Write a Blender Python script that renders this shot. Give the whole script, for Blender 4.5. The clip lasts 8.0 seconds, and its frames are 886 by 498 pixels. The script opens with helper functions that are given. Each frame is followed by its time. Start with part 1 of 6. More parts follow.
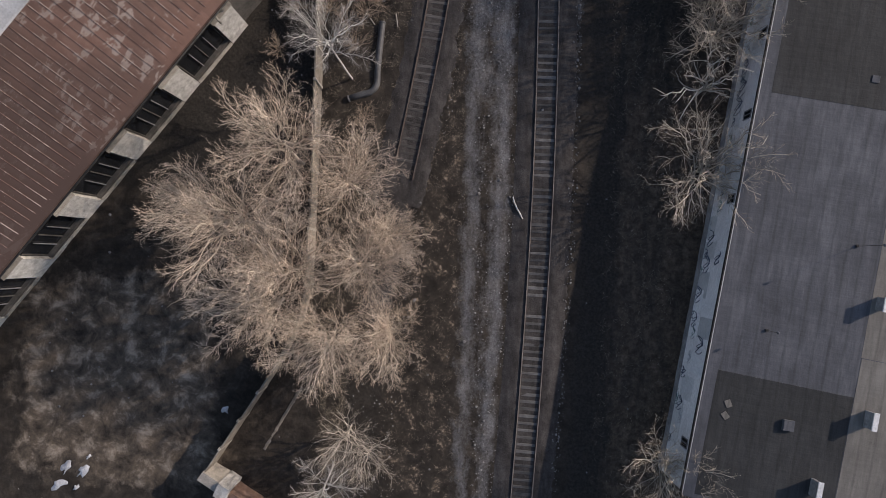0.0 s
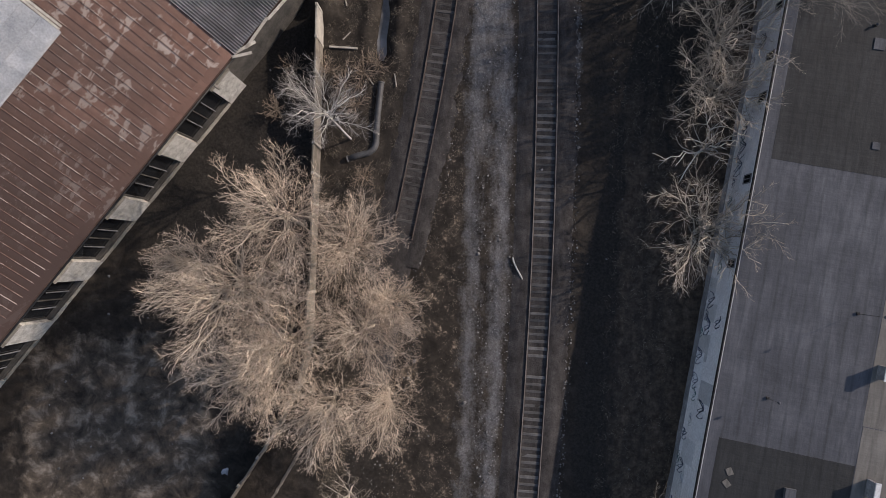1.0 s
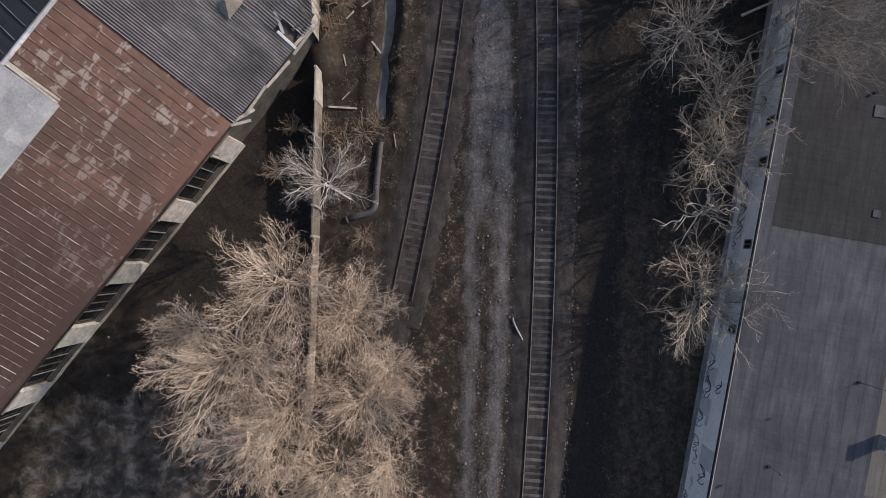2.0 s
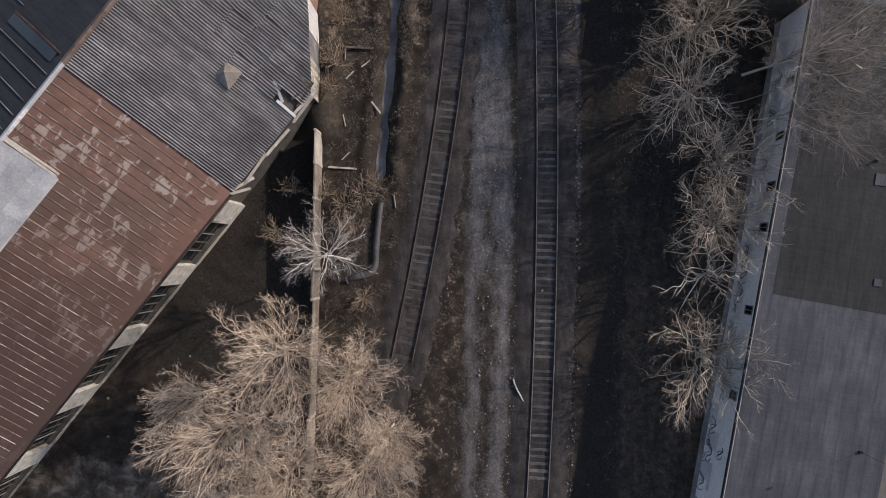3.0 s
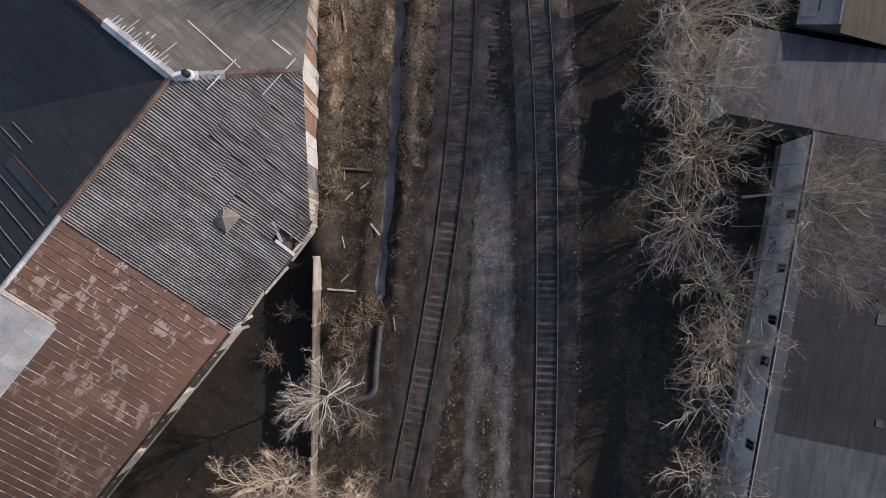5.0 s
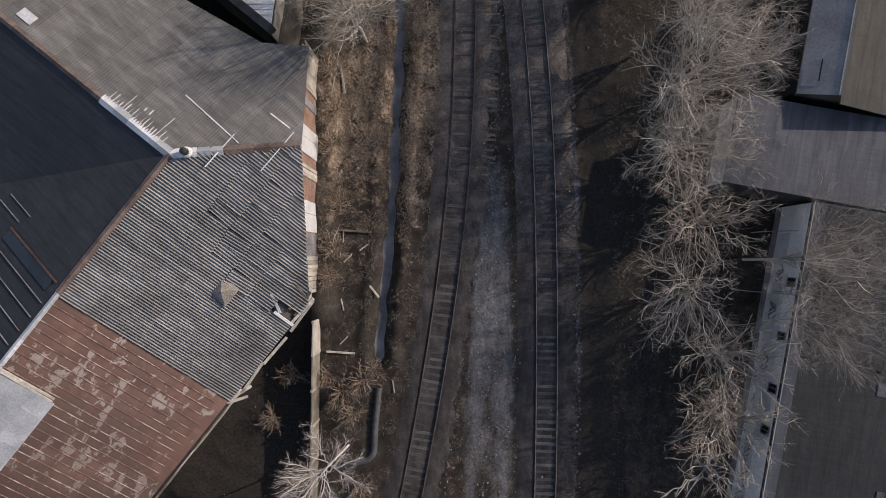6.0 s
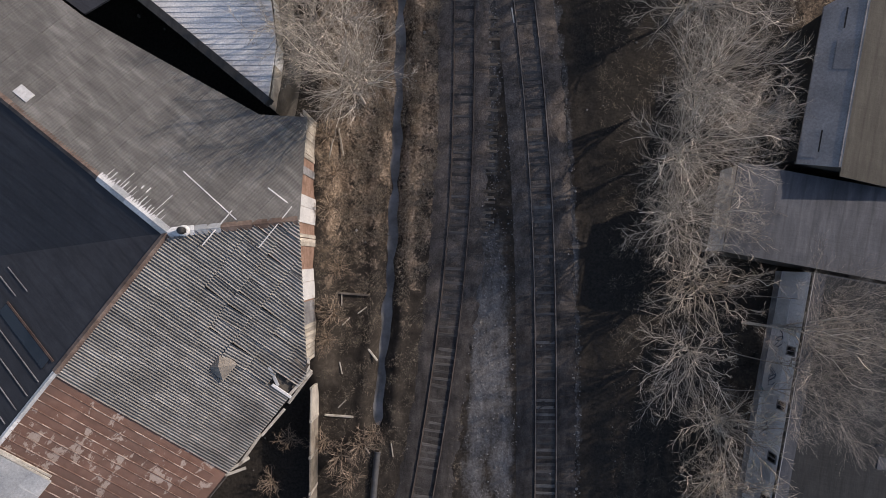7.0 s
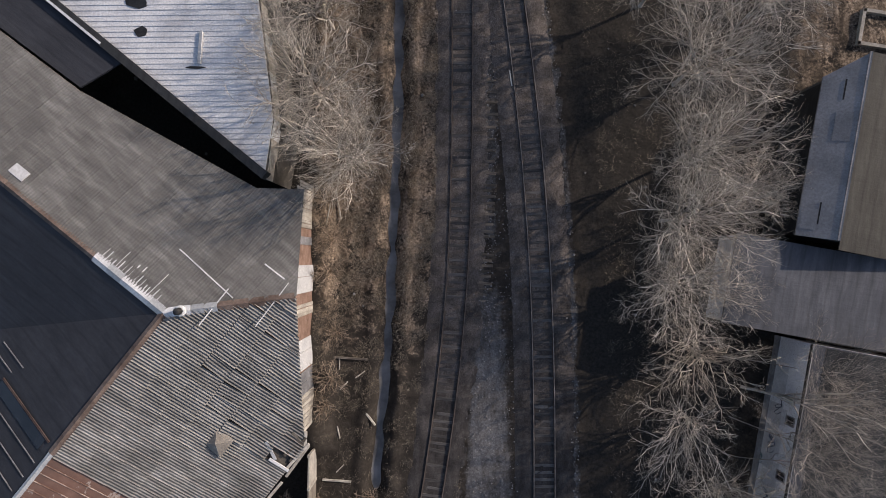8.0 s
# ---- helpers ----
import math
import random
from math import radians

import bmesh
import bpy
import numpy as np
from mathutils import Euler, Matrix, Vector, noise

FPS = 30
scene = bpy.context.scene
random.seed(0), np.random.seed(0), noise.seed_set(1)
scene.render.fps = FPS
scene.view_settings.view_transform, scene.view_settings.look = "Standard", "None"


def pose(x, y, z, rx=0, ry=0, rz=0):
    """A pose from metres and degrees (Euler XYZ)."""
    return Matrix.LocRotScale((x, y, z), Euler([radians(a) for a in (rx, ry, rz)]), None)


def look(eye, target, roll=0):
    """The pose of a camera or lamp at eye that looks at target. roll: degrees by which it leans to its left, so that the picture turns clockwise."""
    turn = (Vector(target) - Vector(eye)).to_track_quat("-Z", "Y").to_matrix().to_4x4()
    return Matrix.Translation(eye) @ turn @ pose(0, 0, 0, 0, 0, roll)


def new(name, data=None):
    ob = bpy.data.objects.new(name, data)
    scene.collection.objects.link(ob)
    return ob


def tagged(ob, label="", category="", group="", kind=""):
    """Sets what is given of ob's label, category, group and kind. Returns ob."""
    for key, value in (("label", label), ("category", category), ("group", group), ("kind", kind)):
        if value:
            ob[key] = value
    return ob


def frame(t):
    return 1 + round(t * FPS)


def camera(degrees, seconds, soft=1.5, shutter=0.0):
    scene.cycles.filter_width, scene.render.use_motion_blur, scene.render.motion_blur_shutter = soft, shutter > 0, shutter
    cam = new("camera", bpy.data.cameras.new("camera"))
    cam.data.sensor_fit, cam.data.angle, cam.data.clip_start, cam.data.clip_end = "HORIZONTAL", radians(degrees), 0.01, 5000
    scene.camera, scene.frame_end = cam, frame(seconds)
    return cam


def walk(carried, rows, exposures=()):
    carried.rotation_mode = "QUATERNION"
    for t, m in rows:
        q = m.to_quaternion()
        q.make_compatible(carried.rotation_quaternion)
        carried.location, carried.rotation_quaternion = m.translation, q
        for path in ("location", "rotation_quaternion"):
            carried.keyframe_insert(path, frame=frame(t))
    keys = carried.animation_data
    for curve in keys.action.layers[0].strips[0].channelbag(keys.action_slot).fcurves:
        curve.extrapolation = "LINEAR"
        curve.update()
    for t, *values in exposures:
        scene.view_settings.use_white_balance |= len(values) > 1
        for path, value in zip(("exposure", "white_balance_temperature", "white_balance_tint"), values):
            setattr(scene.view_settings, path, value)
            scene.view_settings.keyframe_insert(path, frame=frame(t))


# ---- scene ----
cam = camera(75.0, 8.0, soft=0.5)
# seconds, x, y, z, turns about x, y, z: a drone that looks straight down and flies along +y
PATH = [
    (0.0, 0.057, 1.333, 44.482, 0.921, 0.985, 0.632),
    (0.5, 0.050, 3.660, 44.471, 0.921, 0.985, 0.479),
    (1.0, 0.041, 5.986, 44.462, 0.921, 0.986, 0.352),
    (1.5, 0.030, 8.313, 44.455, 0.921, 0.986, 0.250),
    (2.0, 0.019, 10.641, 44.449, 0.921, 0.987, 0.169),
    (2.5, 0.009, 12.973, 44.443, 0.921, 0.987, 0.106),
    (3.0, 0.001, 15.309, 44.437, 0.922, 0.987, 0.059),
    (3.5, -0.002, 17.651, 44.431, 0.923, 0.988, 0.025),
    (4.0, 0.000, 20.000, 44.423, 0.923, 0.988, -0.000),
    (4.5, 0.008, 22.357, 44.413, 0.924, 0.988, -0.018),
    (5.0, 0.025, 24.724, 44.401, 0.925, 0.988, -0.031),
    (5.5, 0.050, 27.101, 44.386, 0.926, 0.987, -0.044),
    (6.0, 0.086, 29.491, 44.367, 0.927, 0.987, -0.058),
    (6.5, 0.134, 31.893, 44.344, 0.929, 0.987, -0.076),
    (7.0, 0.195, 34.310, 44.317, 0.930, 0.986, -0.102),
    (7.5, 0.271, 36.743, 44.284, 0.931, 0.986, -0.138),
    (8.0, 0.363, 39.193, 44.245, 0.933, 0.985, -0.187),
]
walk(cam, [(t, pose(x, y, z, rx, ry, rz)) for t, x, y, z, rx, ry, rz in PATH], exposures=[(0.0, 0.0, 6900, 16), (8.0, 0.0, 6900, 16)])

# ---- world, sun, exposure ----
SUN_TO = Vector((0.91, 0.41, 0.0)).normalized()
SUN_UP = radians(24.5)
world = bpy.data.worlds.new("sky")
scene.world = world
world.use_nodes = True
wnt = world.node_tree
sky = wnt.nodes.new("ShaderNodeTexSky")
sky.sky_type = "NISHITA"
sky.sun_disc = False
sky.sun_elevation = SUN_UP
sky.sun_rotation = math.atan2(SUN_TO.x, SUN_TO.y)
wnt.nodes["Background"].inputs["Strength"].default_value = 0.15
wnt.links.new(sky.outputs[0], wnt.nodes["Background"].inputs["Color"])
sun_data = bpy.data.lights.new("sun", "SUN")
sun_data.energy, sun_data.angle, sun_data.color = 3.7, radians(0.6), (1.0, 0.91, 0.8)
sun = new("sun", sun_data)
sun.matrix_world = look((0, 0, 0), tuple(-(SUN_TO * math.cos(SUN_UP) + Vector((0, 0, math.sin(SUN_UP))))))

ANG = radians(51.2)  # the turn of the factory
U, N = Vector((math.cos(ANG), math.sin(ANG), 0)), Vector((math.sin(ANG), -math.cos(ANG), 0))
rnd = random.Random(7)
nrng = np.random.default_rng(11)


# ---- materials ----
class Mat:
    """A small node builder round one principled shader."""

    def __init__(self, name, rough=0.8, metal=0.0, spec=0.3):
        self.m = bpy.data.materials.new(name)
        self.m.use_nodes = True
        self.nt = self.m.node_tree
        self.b = self.nt.nodes["Principled BSDF"]
        self.b.inputs["Roughness"].default_value = rough
        self.b.inputs["Metallic"].default_value = metal
        self.b.inputs["Specular IOR Level"].default_value = spec

    def node(self, kind, **values):
        n = self.nt.nodes.new(kind)
        for k, v in values.items():
            n.inputs[k].default_value = v
        return n

    def link(self, a, b):
        self.nt.links.new(a, b)

    def place(self, world_space=True, stretch=(1, 1, 1), turn=0.0):
        src = self.node("ShaderNodeNewGeometry").outputs["Position"] if world_space else self.node("ShaderNodeTexCoord").outputs["Object"]
        mp = self.node("ShaderNodeMapping")
        mp.vector_type = "TEXTURE"
        mp.inputs["Scale"].default_value = tuple(1 / q for q in stretch)
        mp.inputs["Rotation"].default_value = (0, 0, turn)
        self.link(src, mp.inputs["Vector"])
        return mp.outputs["Vector"]

    def noise(self, scale, detail=4, rough=0.6, at=None, warp=0.0):
        n = self.node("ShaderNodeTexNoise", Scale=scale, Detail=detail, Roughness=rough, Distortion=warp)
        if at is not None:
            self.link(at, n.inputs["Vector"])
        return n.outputs["Fac"]

    def ramp(self, fac, *stops):
        n = self.node("ShaderNodeValToRGB")
        els = n.color_ramp.elements
        while len(els) < len(stops):
            els.new(0.5)
        for e, (p, c) in zip(els, stops):
            e.position = p
            e.color = (*c, 1) if len(c) == 3 else (c[0], c[0], c[0], 1)
        self.link(fac, n.inputs["Fac"])
        return n.outputs["Color"]

    def mix(self, fac, a, b, how="MIX"):
        n = self.nt.nodes.new("ShaderNodeMix")
        n.data_type, n.blend_type = "RGBA", how
        for sock, v in ((n.inputs[0], fac), (n.inputs[6], a), (n.inputs[7], b)):
            if hasattr(v, "is_output"):
                self.link(v, sock)
            elif isinstance(v, tuple):
                sock.default_value = (*v, 1)
            else:
                sock.default_value = v
        return n.outputs[2]

    def math(self, op, a, b=0.0, clamp=False):
        n = self.nt.nodes.new("ShaderNodeMath")
        n.operation, n.use_clamp = op, clamp
        for sock, v in zip(n.inputs, (a, b)):
            if hasattr(v, "is_output"):
                self.link(v, sock)
            else:
                sock.default_value = v
        return n.outputs[0]

    def attr(self, name):
        n = self.nt.nodes.new("ShaderNodeAttribute")
        n.attribute_name = name
        return n.outputs["Fac"]

    def random(self):
        return self.nt.nodes.new("ShaderNodeObjectInfo").outputs["Random"]

    def island(self):
        return self.nt.nodes.new("ShaderNodeNewGeometry").outputs["Random Per Island"]

    def done(self, colour, bump=None, strength=0.4, dist=0.03, rough=None):
        self.link(colour, self.b.inputs["Base Color"])
        if bump is not None:
            n = self.node("ShaderNodeBump", Strength=strength, Distance=dist)
            self.link(bump, n.inputs["Height"])
            self.link(n.outputs["Normal"], self.b.inputs["Normal"])
        if rough is not None:
            self.link(rough, self.b.inputs["Roughness"])
        return self.m


def weathered(name, dark, mid, light, scale=0.6, fine=9.0, rough=0.85, metal=0.0, spec=0.25, vary=0.25, bump=0.35, stretch=(1, 1, 1), turn=0.0, grain=0.35):
    """A plain weathered surface: stains at one scale, grain at another, and a shade of its own for each piece."""
    k = Mat(name, rough, metal, spec)
    at = k.place(True, stretch, turn)
    big, small = k.noise(scale, 5, 0.62, at), k.noise(fine, 6, 0.7, at)
    c = k.ramp(big, (0.30, dark), (0.5, mid), (0.72, light))
    g = k.ramp(small, (0.25, (1 - grain,)), (0.75, (1 + grain * 0.6,)))
    c = k.mix(1.0, c, g, "MULTIPLY")
    if vary:
        v = k.ramp(k.random(), (0.0, (1 - vary,)), (1.0, (1 + vary,)))
        c = k.mix(1.0, c, v, "MULTIPLY")
    return k.done(c, small, bump)


def ground_material():
    k = Mat("ground_soil", 0.95, 0, 0.12)
    at = k.place()
    long = k.place(True, (1, 0.25, 1))
    big, mid, fine, grit = k.noise(0.16, 5, 0.6, at, 0.6), k.noise(0.9, 6, 0.65, at, 0.4), k.noise(5.0, 6, 0.72, at), k.noise(26.0, 3, 0.6, at)
    soil = k.ramp(mid, (0.32, (0.024, 0.0205, 0.018)), (0.52, (0.043, 0.0365, 0.031)), (0.74, (0.082, 0.07, 0.058)))
    straw = k.ramp(fine, (0.3, (0.066, 0.048, 0.036)), (0.52, (0.15, 0.115, 0.086)), (0.74, (0.33, 0.265, 0.21)))
    gravel = k.ramp(grit, (0.28, (0.08, 0.079, 0.083)), (0.5, (0.16, 0.159, 0.165)), (0.72, (0.3, 0.298, 0.305)))
    # near-black earth: track soot, also the colour that stands in for shade
    soot_shade = k.ramp(fine, (0.3, (0.024, 0.0215, 0.0195)), (0.7, (0.046, 0.041, 0.0365)))
    litter = k.ramp(k.noise(1.7, 7, 0.68, at), (0.34, (0.05, 0.037, 0.028)), (0.5, (0.1, 0.075, 0.056)), (0.66, (0.165, 0.125, 0.094)))
    pale = k.ramp(k.noise(0.7, 7, 0.66, at, 0.35), (0.34, (0.034, 0.029, 0.025)), (0.52, (0.115, 0.093, 0.073)), (0.7, (0.35, 0.295, 0.24)))
    tread = k.noise(1.2, 5, 0.6, long)

    def cover(name, noise_a, noise_b, lo=0.42, hi=0.62):
        s = k.math("ADD", k.attr(name), k.math("MULTIPLY", k.math("SUBTRACT", noise_a, 0.5), 1.3))
        s = k.math("ADD", s, k.math("MULTIPLY", k.math("SUBTRACT", noise_b, 0.5), 0.8))
        return k.ramp(s, (lo, (0.0,)), (hi, (1.0,)))

    leaves = k.node("ShaderNodeTexVoronoi", Scale=13.0, Randomness=1.0)
    k.link(at, leaves.inputs["Vector"])
    fleck = k.math("MULTIPLY", k.ramp(leaves.outputs["Distance"], (0.16, (1.0,)), (0.3, (0.0,))), k.ramp(k.noise(2.3, 5, 0.7, at), (0.5, (0.0,)), (0.62, (0.75,))))
    straw = k.mix(fleck, straw, (0.36, 0.29, 0.22))
    # long streaks put tree shade and sunlit patches into the straw colour
    straw = k.mix(1.0, straw, k.ramp(k.noise(0.7, 5, 0.62, k.place(True, (1.3, 0.4, 1)), 0.3), (0.37, (0.38,)), (0.5, (1.05,)), (0.63, (1.8,))), "MULTIPLY")
    c = k.mix(cover("straw", mid, fine), soil, straw)
    c = k.mix(cover("litter", mid, fine, 0.2, 0.8), c, litter)
    c = k.mix(cover("pale", big, mid), c, pale)
    c = k.mix(cover("gravel", tread, fine, 0.3, 0.95), c, gravel)
    c = k.mix(cover("soot_shade", tread, mid, 0.25, 0.85), c, soot_shade)
    c = k.mix(1.0, c, k.ramp(fine, (0.25, (0.75,)), (0.75, (1.2,))), "MULTIPLY")
    return k.done(c, k.math("ADD", fine, k.math("MULTIPLY", grit, 0.4)), 0.5, 0.08)


def ballast_material(name, dark, mid, light):
    k = Mat(name, 0.95, 0, 0.15)
    at = k.place()
    v = k.node("ShaderNodeTexVoronoi", Scale=14.0)
    k.link(at, v.inputs["Vector"])
    stones, patch = k.ramp(v.outputs["Color"], (0.1, dark), (0.5, mid), (0.95, light)), k.noise(0.7, 5, 0.65, at)
    dirt = k.ramp(patch, (0.35, (0.55,)), (0.7, (1.25,)))
    oil = k.ramp(k.noise(2.2, 4, 0.6, k.place(True, (1, 0.2, 1))), (0.35, (0.7,)), (0.65, (1.1,)))
    c = k.mix(1.0, k.mix(1.0, stones, dirt, "MULTIPLY"), oil, "MULTIPLY")
    split = k.node("ShaderNodeSeparateXYZ")
    k.link(at, split.inputs[0])
    north = k.math("ADD", split.outputs["Y"], k.math("MULTIPLY", patch, 16.0))
    fresh = k.ramp(v.outputs["Color"], (0.1, (0.12, 0.1, 0.088)), (0.5, (0.172, 0.146, 0.13)), (0.95, (0.265, 0.23, 0.206)))
    c = k.mix(k.ramp(k.math("DIVIDE", north, 80.0), (0.42, (0.0,)), (0.64, (0.62,))), c, k.mix(1.0, fresh, dirt, "MULTIPLY"))
    return k.done(c, v.outputs["Distance"], 0.35, 0.04)


def rust_roof_material():
    k = Mat("rusty_painted_sheet", 0.62, 0.0, 0.35)
    at = k.place()
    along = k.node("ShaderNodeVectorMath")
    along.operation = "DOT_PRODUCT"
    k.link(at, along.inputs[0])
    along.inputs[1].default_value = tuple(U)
    big, mid, fine = k.noise(0.17, 4, 0.6, at, 0.4), k.noise(0.8, 6, 0.66, at, 0.6), k.noise(11.0, 5, 0.7, at)
    c = k.ramp(mid, (0.3, (0.15, 0.085, 0.064)), (0.5, (0.195, 0.11, 0.083)), (0.7, (0.24, 0.142, 0.11)))
    c = k.mix(k.ramp(big, (0.4, (0.0,)), (0.66, (0.85,))), c, (0.128, 0.086, 0.07))
    v = k.ramp(k.random(), (0.0, (0.9,)), (1.0, (1.09,)))
    c = k.mix(1.0, c, v, "MULTIPLY")
    # paint flaked off in ragged patches, where a broad field of wear allows it
    field = k.ramp(k.noise(0.24, 3, 0.5, at, 0.3), (0.42, (-0.0,)), (0.68, (0.14,)))
    worn = k.place(True, (0.75, 1.5, 1), ANG)
    flake = k.math("ADD", k.noise(1.0, 10, 0.68, worn, 0.3), field)
    c = k.mix(k.ramp(flake, (0.635, (0.0,)), (0.65, (0.8,))), c, k.ramp(fine, (0.3, (0.36, 0.295, 0.255)), (0.7, (0.52, 0.44, 0.39))))
    # sheets grow unevenly darker towards the south-western end
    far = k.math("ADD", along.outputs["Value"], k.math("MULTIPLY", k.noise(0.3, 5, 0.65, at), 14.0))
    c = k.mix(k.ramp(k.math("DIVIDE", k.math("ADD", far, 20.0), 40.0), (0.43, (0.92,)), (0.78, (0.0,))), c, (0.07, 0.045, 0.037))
    chips = k.ramp(k.noise(7.0, 6, 0.7, at), (0.66, (0.0,)), (0.69, (0.7,)))
    c = k.mix(chips, c, (0.34, 0.28, 0.245))
    return k.done(c, fine, 0.2, 0.01)


def seam_material():
    k = Mat("worn_seam_edges", 0.65, 0.0, 0.35)
    at = k.place()
    c = k.ramp(k.noise(0.9, 9, 0.75, at), (0.42, (0.15, 0.088, 0.067)), (0.5, (0.2, 0.13, 0.105)), (0.57, (0.42, 0.34, 0.295)), (0.68, (0.55, 0.47, 0.42)))
    return k.done(c)


def slate_material(name, dark, mid, light, moss):
    k = Mat(name, 0.88, 0, 0.2)
    at = k.place()
    big, mid_n, fine = k.noise(0.2, 4, 0.6, at, 0.4), k.noise(1.3, 6, 0.6, k.place(True, (0.35, 1.6, 1), ANG - math.pi / 2)), k.noise(14.0, 5, 0.7, at)
    c = k.ramp(mid_n, (0.3, dark), (0.5, mid), (0.7, light))
    c = k.mix(k.ramp(big, (0.48, (0.0,)), (0.66, (0.7,))), c, moss)
    v = k.ramp(k.random(), (0.0, (0.88,)), (1.0, (1.1,)))
    c = k.mix(1.0, c, v, "MULTIPLY")
    c = k.mix(1.0, c, k.ramp(fine, (0.25, (0.75,)), (0.75, (1.2,))), "MULTIPLY")
    return k.done(c, fine, 0.25, 0.01)


def felt_material(name, dark, mid, light, turn):
    """Rolled roofing felt: broad strips, streaks and ponding stains."""
    k = Mat(name, 0.8, 0, 0.3)
    at = k.place(True, (1, 1, 1), turn)
    streak = k.noise(1.1, 6, 0.7, k.place(True, (1.6, 0.28, 1), turn))
    big, fine = k.noise(0.28, 5, 0.6, at, 0.4), k.noise(16.0, 5, 0.7, at)
    w = k.node("ShaderNodeTexWave", Scale=0.33, Distortion=1.2, Detail=3.0)
    k.link(at, w.inputs["Vector"])
    c = k.ramp(k.math("ADD", k.math("MULTIPLY", streak, 0.6), k.math("MULTIPLY", big, 0.4)), (0.36, dark), (0.5, mid), (0.62, light))
    c = k.mix(1.0, c, k.ramp(w.outputs["Fac"], (0.0, (0.82,)), (0.12, (1.0,))), "MULTIPLY")
    c = k.mix(1.0, c, k.ramp(fine, (0.25, (0.85,)), (0.75, (1.12,))), "MULTIPLY")
    lumps = k.math("ADD", k.noise(1.0, 4, 0.6, k.place(True, (2.0, 0.5, 1), turn)), k.noise(1.0, 3, 0.6, k.place(True, (0.4, 1.8, 1), turn)))
    return k.done(c, k.math("ADD", k.math("MULTIPLY", lumps, 1.0), k.math("MULTIPLY", fine, 0.12)), 0.45, 0.07)


def bark_material(name, low, high):
    k = Mat(name, 0.85, 0, 0.2)
    n = k.noise(7.0, 4, 0.65, k.place())
    c = k.ramp(n, (0.3, low), (0.7, high))
    v = k.ramp(k.island(), (0.0, (0.5,)), (0.7, (1.0,)), (1.0, (1.6,)))
    return k.done(k.mix(1.0, c, v, "MULTIPLY"))


